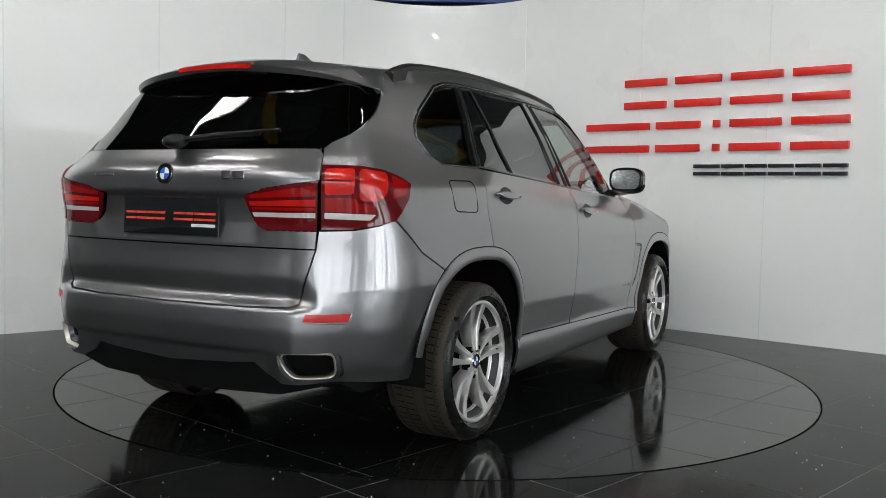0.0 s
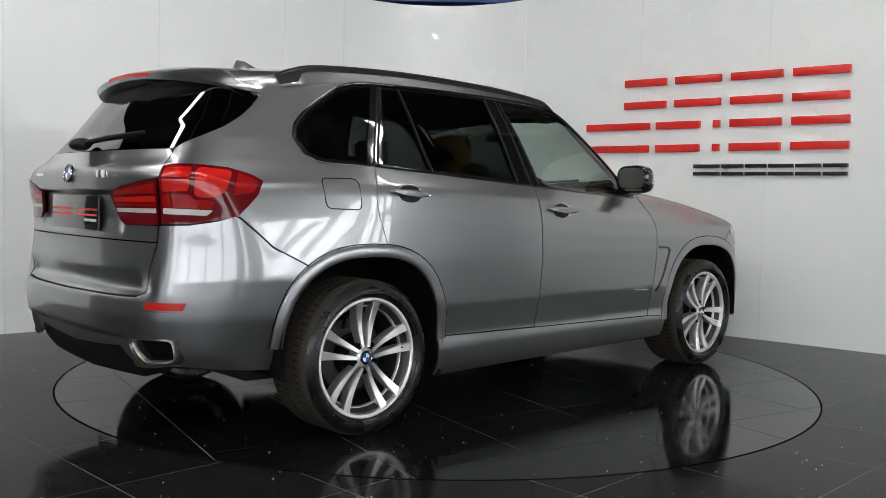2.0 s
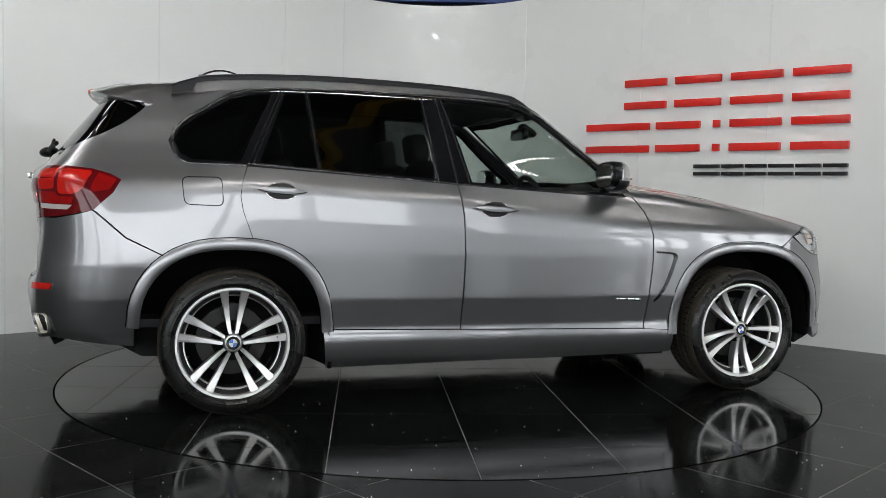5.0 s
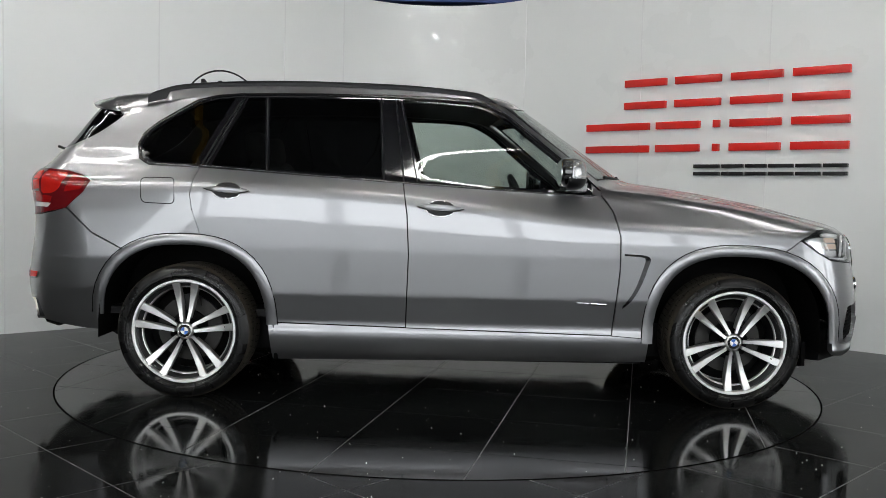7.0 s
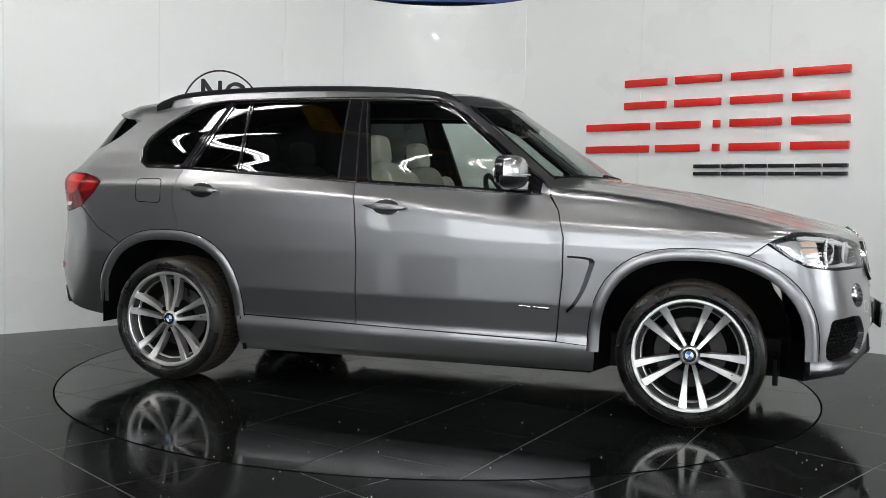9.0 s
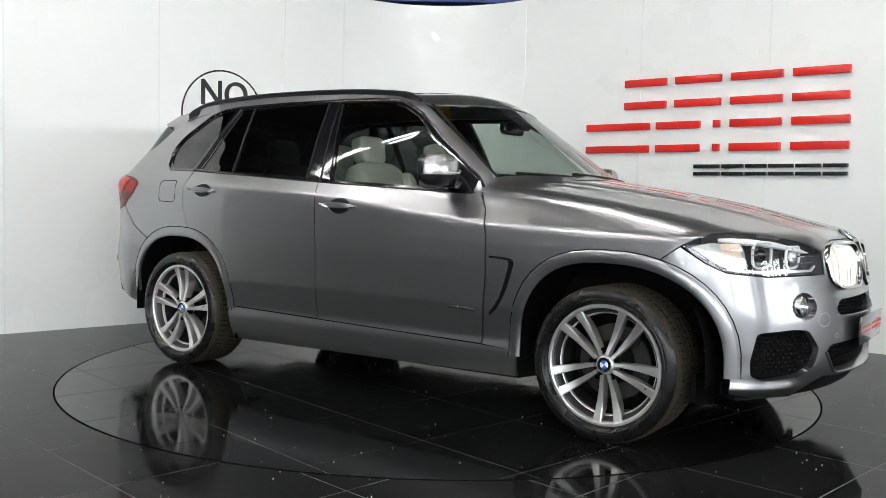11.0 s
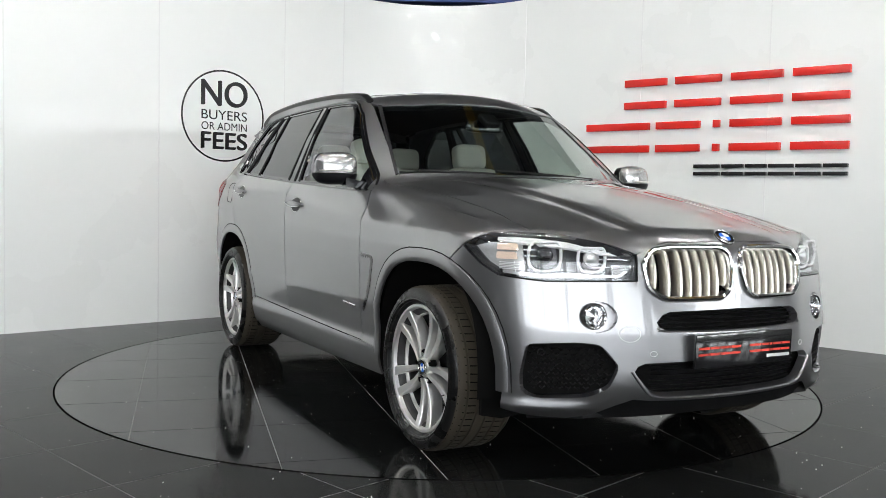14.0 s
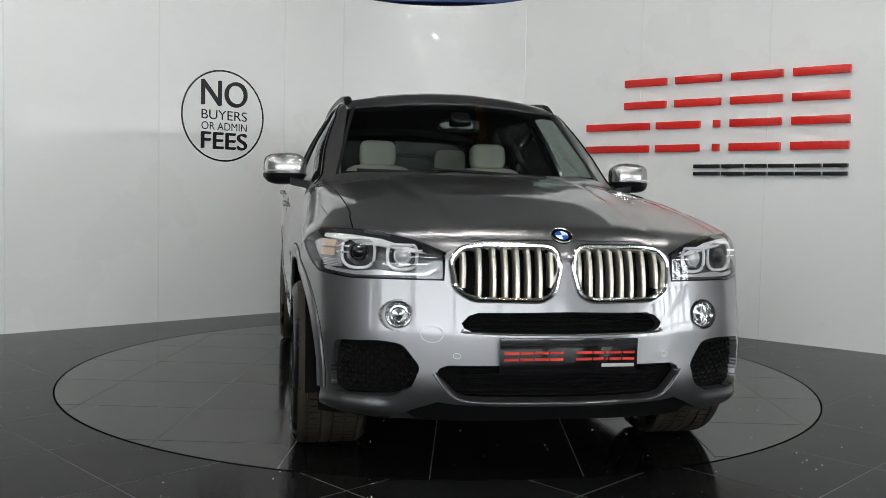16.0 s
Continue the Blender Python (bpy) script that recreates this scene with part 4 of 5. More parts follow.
# rear wiper
part("rear_wiper", tube([(-2.395, 0.0, 1.285), (-2.40, -0.02, 1.305), (-2.365, -0.2, 1.325), (-2.325, -0.38, 1.335)], 0.012, 8), BLACK, car, "black rear wiper arm")
hub = bmesh.new()
bmesh.ops.create_uvsphere(hub, u_segments=20, v_segments=12, radius=1)
hub.transform(Matrix.Translation((-2.400, 0.0, 1.302)) @ pose(0, 0, 0, 0, -8, 0) @ Matrix.Diagonal((0.052, 0.055, 0.030, 1)))
part("wiper_hub", hub, SATIN, car, "black rear wiper hub cover")
part("wiper_blade", tube([(-2.375, 0.05, 1.31), (-2.365, -0.2, 1.33), (-2.325, -0.48, 1.345)], 0.008, 6), BLACK, car)

# ---- front end ----
FOG = (s_of(2.255, 0.607), 0.662)
disc_poly = lambda c, r, n=20: [(c[0] + r * math.cos(2 * math.pi * i / n), c[1] + r * math.sin(2 * math.pi * i / n)) for i in range(n)]
GRILLE = rounded([(2.335, 0.868), (2.362, 0.910), (2.42, 0.921), (2.66, 0.921), (2.692, 0.903), (2.698, 0.846), (2.674, 0.756), (2.63, 0.728), (2.395, 0.729), (2.348, 0.768)], 0.02, 3)
SLOT = [(2.7225, 0.688), (2.41, 0.682), (2.385, 0.670), (2.366, 0.643), (2.374, 0.625), (2.394, 0.612), (2.7225, 0.608)]
LOWER = [(2.7225, 0.500), (2.335, 0.490), (2.312, 0.478), (2.303, 0.455), (2.355, 0.375), (2.38, 0.362), (2.42, 0.358), (2.7225, 0.358)]
CORNERIN = rounded([(2.005, 0.556), (2.14, 0.568), (2.21, 0.560), (2.262, 0.478), (2.236, 0.395), (2.18, 0.360), (2.025, 0.352), (1.990, 0.370), (1.986, 0.438)], 0.02, 3)
front_bumper = [(2.7225, 0.943), (2.43, 0.941), (2.365, 0.925), (2.322, 0.897), (2.319, 0.793), (2.224, 0.792), (2.046, 0.788), (1.909, 0.803), (1.843, 0.841), (1.760, 0.907), (1.676, 0.833), (1.5, 0.6), (1.70, 0.342), (1.855, 0.337), (1.93, 0.300),
                (2.02, 0.281), (2.123, 0.273), (2.19, 0.288), (2.25, 0.320), (2.308, 0.350), (2.36, 0.343), (2.446, 0.340), (2.7225, 0.340)]
def corner_shape(p):
    w, z = np.abs(p[:, 1]), p[:, 2]
    blade = 0.018 * np.exp(-((z - 0.308) / 0.03) ** 2) * (0.5 - 0.5 * np.cos(np.pi * np.clip((w - 0.50) / 0.2, 0, 1)))
    return blade
panel("front_bumper", front_bumper, PAINT, sides="B", holes=ARCHES + [GRILLE, SLOT, LOWER, CORNERIN, disc_poly(FOG, 0.059)], dv=0.0125, du=0.02, rim=0.035, bulge=corner_shape)
ribbon(smooth_line([(2.7225, 0.352), (2.44, 0.353), (2.385, 0.357), (2.35, 0.372), (2.318, 0.42), (2.297, 0.46)], 5, False), 0.012, 0.008, PAINT, "intake_lip")
ribbon(smooth_line([(2.7225, 0.605), (2.40, 0.609), (2.372, 0.622)], 5, False), 0.008, 0.006, PAINT, "slot_lip")
panel("splitter", [(2.7225, 0.345), (2.446, 0.345), (2.33, 0.352), (2.25, 0.318), (2.19, 0.285), (2.19, 0.25), (2.4, 0.255), (2.7225, 0.265)], BLACK, sides="B", off=-0.02, dv=0.03, rim=0.06, label="black plastic lower lip")
for sd in "RL":
    # kidney grille
    grille = ribbon(GRILLE, 0.025, 0.022, CHROME, "grille_surround", sides=sd, closed=True, off=-0.004, label="chrome kidney grille frame")[0]
    panel("grille_back", GRILLE, DARK, parent=grille, sides=sd, off=-0.05, rim=0)
    for i in range(8):
        s = 2.372 + 0.2965 * i / 7
        z0, z1 = 0.738, 0.915
        if i == 0:
            z0, z1 = 0.768, 0.900
        if i == 7:
            z0, z1 = 0.775, 0.908
        zz = np.linspace(z0, z1, 7)
        base = on_ring(np.full(7, s), zz) * np.array([1, -1 if sd == "R" else 1, 1])
        r = []
        for j, b in enumerate(base):
            bow = 0.010 * math.sin(math.pi * j / 6)
            r.append([(b[0] + dx + bow - 0.012, b[1] + dy, b[2]) for dx, dy in ((-0.045, -0.007), (-0.004, -0.0105), (0.005, -0.006), (0.007, 0), (0.005, 0.006), (-0.004, 0.0105), (-0.045, 0.007))])
        part("grille_slat", loft(r), SATINCHROME, grille, "satin aluminium upright slat")
    # fog lamp
    c = on_ring(np.array([FOG[0]]), np.array([FOG[1]]))[0] - np.array([0.006, 0, 0])
    aim = Matrix.Translation((c[0], -c[1] if sd == "R" else c[1], c[2])) @ pose(0, 0, 0, 0, 0, -90 + (-8 if sd == "R" else 8))
    fog = lathe([(0.050, 0.03), (0.050, 0.004), (0.046, -0.002), (0.042, 0.002), (0.039, 0.02), (0.0001, 0.035)], 32)
    fog.transform(aim @ pose(0, 0, 0, 0, 0, 180))
    fog_ob = part("fog_lamp", fog, CHROME, car, "round chrome-ringed fog lamp")
    panel("fog_recess", disc_poly(FOG, 0.062), PAINT, parent=fog_ob, sides=sd, off=-0.030, rim=0, label="painted dish round the lamp")
    le = lathe([(0.042, 0.002), (0.030, -0.006), (0.0001, -0.010)], 32)
    le.transform(aim @ pose(0, 0, 0, 0, 0, 180))
    part("lens", le, LENS, fog_ob)
    bowl = lathe([(0.039, 0.010), (0.036, 0.014), (0.030, 0.013), (0.024, 0.021), (0.014, 0.018), (0.0001, 0.012)], 24)
    bowl.transform(aim @ pose(0, 0, 0, 0, 0, 180))
    part("bowl", bowl, CHROME, fog_ob)
    # side intake with its mesh
    mesh_back = panel("side_intake", CORNERIN, DARK, sides=sd, off=-0.03, rim=0, label="black side air intake mesh")
    for row in range(9):
        z = 0.385 + 0.019 * row
        for i in range(11):
            s = 2.0 + 0.025 * i + (0.0125 if row % 2 else 0)
            lim = 2.185 if z < 0.40 else 2.225 if z < 0.44 else 2.235 - (z - 0.48) * 0.3
            if s < 2.01 or s > lim:
                continue
            ribbon([(s - 0.008, z + 0.004), (s, z - 0.004), (s + 0.008, z + 0.004)], 0.005, 0.008, BLACK, "mesh_cell", parent=mesh_back, sides=sd, off=-0.03)
    ribbon(disc_poly((2.045, 0.525), 0.011, 12), 0.004, 0.004, SATIN, "parking_sensor", sides=sd, off=-0.022, closed=True)
    ribbon(disc_poly((s_of(2.33, 0.40), 0.525), 0.010, 12), 0.003, 0.0015, GREYPRINT, "parking_sensor", sides=sd, closed=True)
# slot slats and lower intake mesh
slotback = panel("upper_intake", SLOT, DARK, sides="B", off=-0.04, rim=0)
for k in range(4):
    z = 0.624 + 0.016 * k
    for sd in "RL":
        ribbon([(s, z) for s in np.linspace(2.385, 2.7225, 8)], 0.004, 0.01, BLACK, "slat", parent=slotback, sides=sd, off=-0.025)
lowback = panel("lower_intake", LOWER, DARK, sides="B", off=-0.05, rim=0)
for k in range(6):
    z = 0.375 + 0.02 * k
    for sd in "RL":
        ribbon([(s, z) for s in np.linspace(2.36, 2.7225, 8)], 0.004, 0.01, BLACK, "slat", parent=lowback, sides=sd, off=-0.04)
ribbon(disc_poly((s_of(2.345, 0.50), 0.600), 0.030, 20), 0.002, 0.0008, GREYPRINT, "tow_eye_cover", sides="R", closed=True)

# headlamps: a dark bowl with two ringed projectors under a clear lens
HEAD = [(1.768, 0.914), (1.80, 0.935), (1.849, 0.957), (1.927, 0.970), (2.02, 0.968), (2.115, 0.960), (2.225, 0.936), (2.312, 0.893), (2.315, 0.798), (2.224, 0.797), (2.046, 0.793), (1.909, 0.808), (1.843, 0.846)]
INNERHEAD = [(1.79, 0.914), (1.86, 0.945), (1.927, 0.955), (2.02, 0.953), (2.115, 0.945), (2.225, 0.92), (2.30, 0.885), (2.303, 0.808), (2.224, 0.807), (2.046, 0.803), (1.915, 0.818), (1.855, 0.852)]
for sd in "RL":
    f = np.array([1, -1 if sd == "R" else 1, 1])
    lamp = panel("headlamp", HEAD, LAMPDARK, sides=sd, off=-0.055, dv=0.0125, rim=-0.052, label="headlamp with two ringed projectors under clear lens")
    panel("lens", HEAD, LENS, parent=lamp, sides=sd, off=0.002, dv=0.0125, rim=0)
    ribbon(HEAD, 0.004, 0.002, SATIN, "lamp_seal", parent=lamp, sides=sd, off=-0.001, closed=True)
    panel("light_guide", [(1.89, 0.958), (1.94, 0.962), (2.03, 0.957), (2.115, 0.946), (2.22, 0.914), (2.265, 0.893), (2.215, 0.898), (2.115, 0.922), (2.03, 0.934), (1.95, 0.940), (1.89, 0.944)], DRL, parent=lamp, sides=sd, off=-0.014, rim=0.012, label="white light guide along the top edge")
    panel("bowl", [(1.80, 0.915), (1.86, 0.94), (1.975, 0.945), (1.985, 0.83), (1.92, 0.822), (1.86, 0.855)], LAMPGREY, parent=lamp, sides=sd, off=-0.03, rim=0.01)
    # indicator panels, their pale amber a painted reflection
    for k in range(2):
        z0 = 0.868 + 0.036 * k
        panel("indicator", rounded([(1.893, z0), (1.893, z0 + 0.028), (1.958 + 0.004 * k, z0 + 0.030), (1.964, z0 + 0.001)], 0.006), AMBER, parent=lamp, sides=sd, off=-0.012, rim=0.008)
    for k in range(5):
        ribbon([(s, 0.832 + 0.006 * k) for s in np.linspace(1.90, 1.975, 5)], 0.003, 0.003, DRL, "lamp_rib", parent=lamp, sides=sd, off=-0.024)
    panel("lower_bezel", [(1.915, 0.826), (2.05, 0.817), (2.12, 0.826), (2.20, 0.818), (2.265, 0.820), (2.29, 0.838), (2.295, 0.832), (2.27, 0.811), (2.05, 0.803), (1.915, 0.816)], LAMPGREY, parent=lamp, sides=sd, off=-0.018, rim=0.01)
    ribbon([(2.185, 0.846), (2.225, 0.848), (2.268, 0.853)], 0.006, 0.004, CHROME, "lamp_blade", parent=lamp, sides=sd, off=-0.02)
    ribbon([(2.235, 0.880), (2.26, 0.880), (2.295, 0.878)], 0.006, 0.004, CHROME, "lamp_blade", parent=lamp, sides=sd, off=-0.02)
    for k, (s, z, r) in enumerate(((2.053, 0.884, 0.060), (2.193, 0.876, 0.052))):
        p = on_ring(np.array([s]), np.array([z]))[0]
        n = normals(p[None])[0]
        way = Vector((0.93, (n[1] * 0.62) * (f[1]), 0)).normalized()
        m = Matrix.Translation(Vector(p * f) - way * 0.03) @ way.to_track_quat("-Y", "Z").to_matrix().to_4x4()
        # the light ring is a rounded square, flattened at its top
        line = []
        for i in range(40):
            a = 2 * math.pi * i / 40
            c, q = math.cos(a), math.sin(a)
            line.append((r * 1.06 * math.copysign(abs(c) ** 0.72, c), 0.0, min(r * math.copysign(abs(q) ** 0.72, q), r * (0.86 - 0.10 * k))))
        ring = tube(line, 0.0062, 8, True)
        ring.transform(m)
        part("ring_light", ring, DRL, lamp, "white light ring")
        bowl = lathe([(r * 0.98, 0.006), (r * 0.86, 0.018), (0.036, 0.024), (0.034, 0.004)], 32)
        bowl.transform(m)
        part("reflector_bowl", bowl, LAMPDARK, lamp)
        ball = lathe([(0.034, 0.006), (0.031, -0.003), (0.027, -0.003), (0.022, -0.010), (0.012, -0.016), (0.0001, -0.018)], 28)
        ball.transform(m)
        part("projector", ball, GLOSSBLACK if k == 0 else LAMPGREY, lamp)
        for dz in (0.022, -0.002):
            bar = box_bm(-0.052 * f[1] if k else 0.06 * f[1], -0.004, dz, 0.05, 0.004, 0.006)
            bar.transform(m)
            part("lamp_bar", bar, CHROME, lamp)


def roundel(name, m, r, parent):
    """A round badge: dark ring, four quarters in blue and white."""
    b = lathe([(r, 0.006), (r, 0.0), (r * 0.96, -0.004), (r * 0.62, -0.003), (r * 0.60, 0.002)], 36)
    b.transform(m)
    ob = part(name, b, GLOSSBLACK, parent, "round badge with blue and white quarters")
    for k in range(4):
        bm = bmesh.new()
        vs = [bm.verts.new((0, -0.003, 0))] + [bm.verts.new((r * 0.61 * math.cos(a), -0.003, r * 0.61 * math.sin(a))) for a in (math.pi / 2 * (k + j / 8) for j in range(9))]
        for i in range(1, 9):
            bm.faces.new((vs[0], vs[i], vs[i + 1]))
        bm.transform(m)
        part("quarter", bm, BLUE if k in (1, 3) else WHITE, ob)
    b = lathe([(r * 1.0, 0.0), (r * 1.03, -0.003), (r * 0.99, -0.006), (r * 0.95, -0.004)], 36)
    b.transform(m)
    part("bezel", b, CHROME, ob)
    return ob


def badge_pose(p, lift):
    """On the skin at p, facing outwards."""
    n = Vector(normals(p)[0])
    return Matrix.Translation(Vector(p[0]) + n * lift) @ n.to_track_quat("-Y", "Z").to_matrix().to_4x4()


roundel("rear_badge", badge_pose(on_ring(np.array([-2.982]), np.array([1.168])), 0.003), 0.041, car)
roundel("bonnet_badge", badge_pose(on_top(np.array([2.278]), np.array([0.0])), 0.003), 0.041, car)
# bright model lettering, as plain bars
for y0, y1 in ((-0.41, -0.355), (-0.345, -0.30)):
    part("badge_bar", box_bm(-2.452, (y0 + y1) / 2, 1.165, 0.008, y1 - y0, 0.032, bevel=0.002), CHROME, car, "chrome model badge bar")
part("badge_bar", box_bm(-2.446, 0.36, 1.165, 0.006, 0.11, 0.012, bevel=0.002), CHROME, car, "chrome model badge bar")
for sd in "RL":
    ribbon([(0.62, 0.556), (0.68, 0.553)], 0.010, 0.003, CHROME, "badge_bar", sides=sd)
    ribbon([(0.695, 0.552), (0.775, 0.548)], 0.013, 0.003, CHROME, "badge_bar", sides=sd)


def number_plate(x, z, face, tiltdeg, hgt):
    m = Matrix.Translation((x, 0, z)) @ pose(0, 0, 0, 0, 0, 90 if face > 0 else -90) @ pose(0, 0, 0, tiltdeg)
    plate = part("number_plate", box_bm(0, 0, 0, 0.522, 0.010, hgt, m, bevel=0.003), PLATE, car, "black show plate with red and pale bars")
    for x0, x1 in ((-0.245, -0.19), (-0.185, -0.135), (-0.13, -0.08), (-0.075, -0.025), (0.025, 0.085), (0.09, 0.13), (0.137, 0.147), (0.153, 0.197), (0.203, 0.248)):
        part("bar", box_bm((x0 + x1) / 2, -0.0055, 0.013, x1 - x0, 0.003, 0.009, m), REDPRINT, plate)
        part("bar", box_bm((x0 + x1) / 2, -0.0055, -0.011, x1 - x0, 0.003, 0.009, m), REDPRINT, plate)
    part("bar", box_bm(0.185, -0.0055, -0.034, 0.125, 0.003, 0.012, m), GREYPRINT, plate)


number_plate(2.405, 0.533, 1, 2, 0.130)
number_plate(-2.425, 0.997, -1, -2, 0.150)

# ---- rails, mirrors, handles ----
for sg in (1, -1):
    path = smooth_line([(-1.76, 1.640), (-1.70, 1.668), (-1.52, 1.708), (-1.015, 1.733), (-0.382, 1.726), (0.029, 1.696), (0.13, 1.668), (0.19, 1.632)], 6, False)
    rings, plinth = [], []
    for x, z in path:
        zr = roof_z(x) - 0.004
        w = 0.615
        zb = max(zr, z - 0.034) if -1.66 < x < 0.08 else zr - 0.01
        plinth.append([(x, sg * (w - 0.018), zr - 0.012), (x, sg * (w - 0.018), zb + 0.004), (x, sg * (w + 0.019), zb + 0.004), (x, sg * (w + 0.046), zr - 0.022)])
        rings.append([(x, sg * (w - 0.022), zb), (x, sg * (w - 0.022), z - 0.006), (x, sg * (w - 0.012), z), (x, sg * (w + 0.014), z - 0.004), (x, sg * (w + 0.024), z - 0.014), (x, sg * (w + 0.024), zb)])
    rail = part("roof_rail", loft(rings), SATIN, car, "black raised roof rail")
    part("rail_plinth", loft(plinth), PAINT, rail, "painted roof edge under the rail")
    # door mirror
    rings = []
    for i in range(13):
        u = -1 + 2 * i / 12
        k = math.sqrt(max(1 - abs(u) ** 2.6, 0.02))
        y = sg * (0.985 + 0.112 * u)
        cx, cz = 0.575 - 0.03 * (u + 1) / 2, 1.238 - 0.004 * u
        ring = []
        for j in range(20):
            a = 2 * math.pi * j / 20
            c, s = math.cos(a), math.sin(a)
            rx = 0.085 if c > 0 else 0.030
            ring.append((cx + rx * k * math.copysign(abs(c) ** 0.75, c), y, cz + 0.082 * (0.35 + 0.65 * k) * math.copysign(abs(s) ** 0.7, s)))
        rings.append(ring)
    mirror = part("door_mirror", loft(rings), MIRRORCAP, car, "satin silver door mirror with black base")
    low = [[(0.575 + (x - 0.575) * 1.05, sg * (0.985 + (abs(y) - 0.985) * 1.03), min(z, 1.216) - 0.006) for x, y, z in r] for r in rings]
    part("mirror_base", loft(low), SATIN, mirror, "satin black lower shell")
    part("mirror_stalk", loft([[(0.60 + dx, sg * y, z + dz) for dx, dz in ((-0.045, -0.018), (0.05, -0.022), (0.055, 0.018), (-0.04, 0.022))] for y, z in ((0.84, 1.150), (0.90, 1.158), (0.96, 1.170))]), GLOSSBLACK, mirror)
    glass_pts = [(0.506, sg * (0.985 + 0.092 * math.copysign(abs(math.cos(a)) ** 0.6, math.cos(a))), 1.240 + 0.062 * math.copysign(abs(math.sin(a)) ** 0.6, math.sin(a))) for a in (2 * math.pi * k / 24 for k in range(24))]
    part("mirror_rim", loft([[(x + 0.001, sg * (0.985 + (abs(y) - 0.985) * k), 1.240 + (z - 1.240) * k) for x, y, z in glass_pts] if not d else [(x + d, sg * (0.985 + (abs(y) - 0.985) * k), 1.240 + (z - 1.240) * k) for x, y, z in glass_pts] for d, k in ((0, 1.08), (0.012, 1.22), (0.05, 1.24))]), GLOSSBLACK, mirror)
    part("mirror_glass", loft([glass_pts, [(x - 0.004, y, z) for x, y, z in glass_pts]]), CHROME, mirror)
    part("repeater", tube([(0.655, sg * 0.93, 1.222), (0.65, sg * 1.03, 1.222), (0.60, sg * 1.085, 1.222)], 0.004, 6), CLEARSTRIP, mirror)

for sd in "RL":
    sgn = -1 if sd == "R" else 1
    for x0, x1, z0, z1 in ((-1.362, -1.118, 1.120, 1.109), (-0.240, 0.012, 1.050, 1.038)):
        cx, cz = (x0 + x1) / 2, (z0 + z1) / 2
        # flat dark oval on the door skin, painted for the shaded hollow
        cup = panel("handle_recess", [(cx + 0.075 * math.cos(a), cz - 0.004 + 0.040 * math.sin(a)) for a in (2 * math.pi * k / 24 for k in range(24))], SATIN, sides=sd, off=0.0015, rim=0.0, label="dark oval patch for the shade in the door handle recess")
        ribbon([(cx + 0.077 * math.cos(a), cz - 0.004 + 0.042 * math.sin(a)) for a in (2 * math.pi * k / 24 for k in range(24))], 0.003, 0.002, CHROME, "recess_edge", parent=cup, sides=sd, closed=True)
        rings = []
        for i in range(13):
            u = i / 12
            x = x0 + (x1 - x0) * u
            z = z0 + (z1 - z0) * u
            b = on_ring(np.array([x]), np.array([z]))[0]
            k = max(math.sin(math.pi * u) ** 0.45, 0.08)
            out = 0.006 + 0.026 * min(1, math.sin(math.pi * u) * 1.6)
            rings.append([(x, sgn * (b[1] + o), z + 0.017 * k * h) for o, h in ((out - 0.012, -1), (out - 0.002, -0.7), (out, 0), (out - 0.003, 0.8), (out - 0.012, 1), (out - 0.016, 0))])
        part("door_handle", loft(rings), PAINT, car, "painted door handle with a bright edge")
        ribbon([(x0 + (x1 - x0) * u, z0 + (z1 - z0) * u - 0.018 * math.sin(math.pi * u) ** 0.5) for u in np.linspace(0.02, 0.98, 12)], 0.007, 0.007, CHROME, "handle_edge", sides=sd, off=0.019)

# front wipers on the cowl
for pts in ([(0.98, -0.05, 1.215), (0.93, -0.35, 1.225), (0.80, -0.62, 1.232)], [(0.97, 0.35, 1.212), (0.99, 0.05, 1.228), (0.94, -0.25, 1.24)]):
    part("wiper", tube(smooth_line(pts, 5, False), 0.009, 6), BLACK, car, "black wiper arm lying on the cowl")


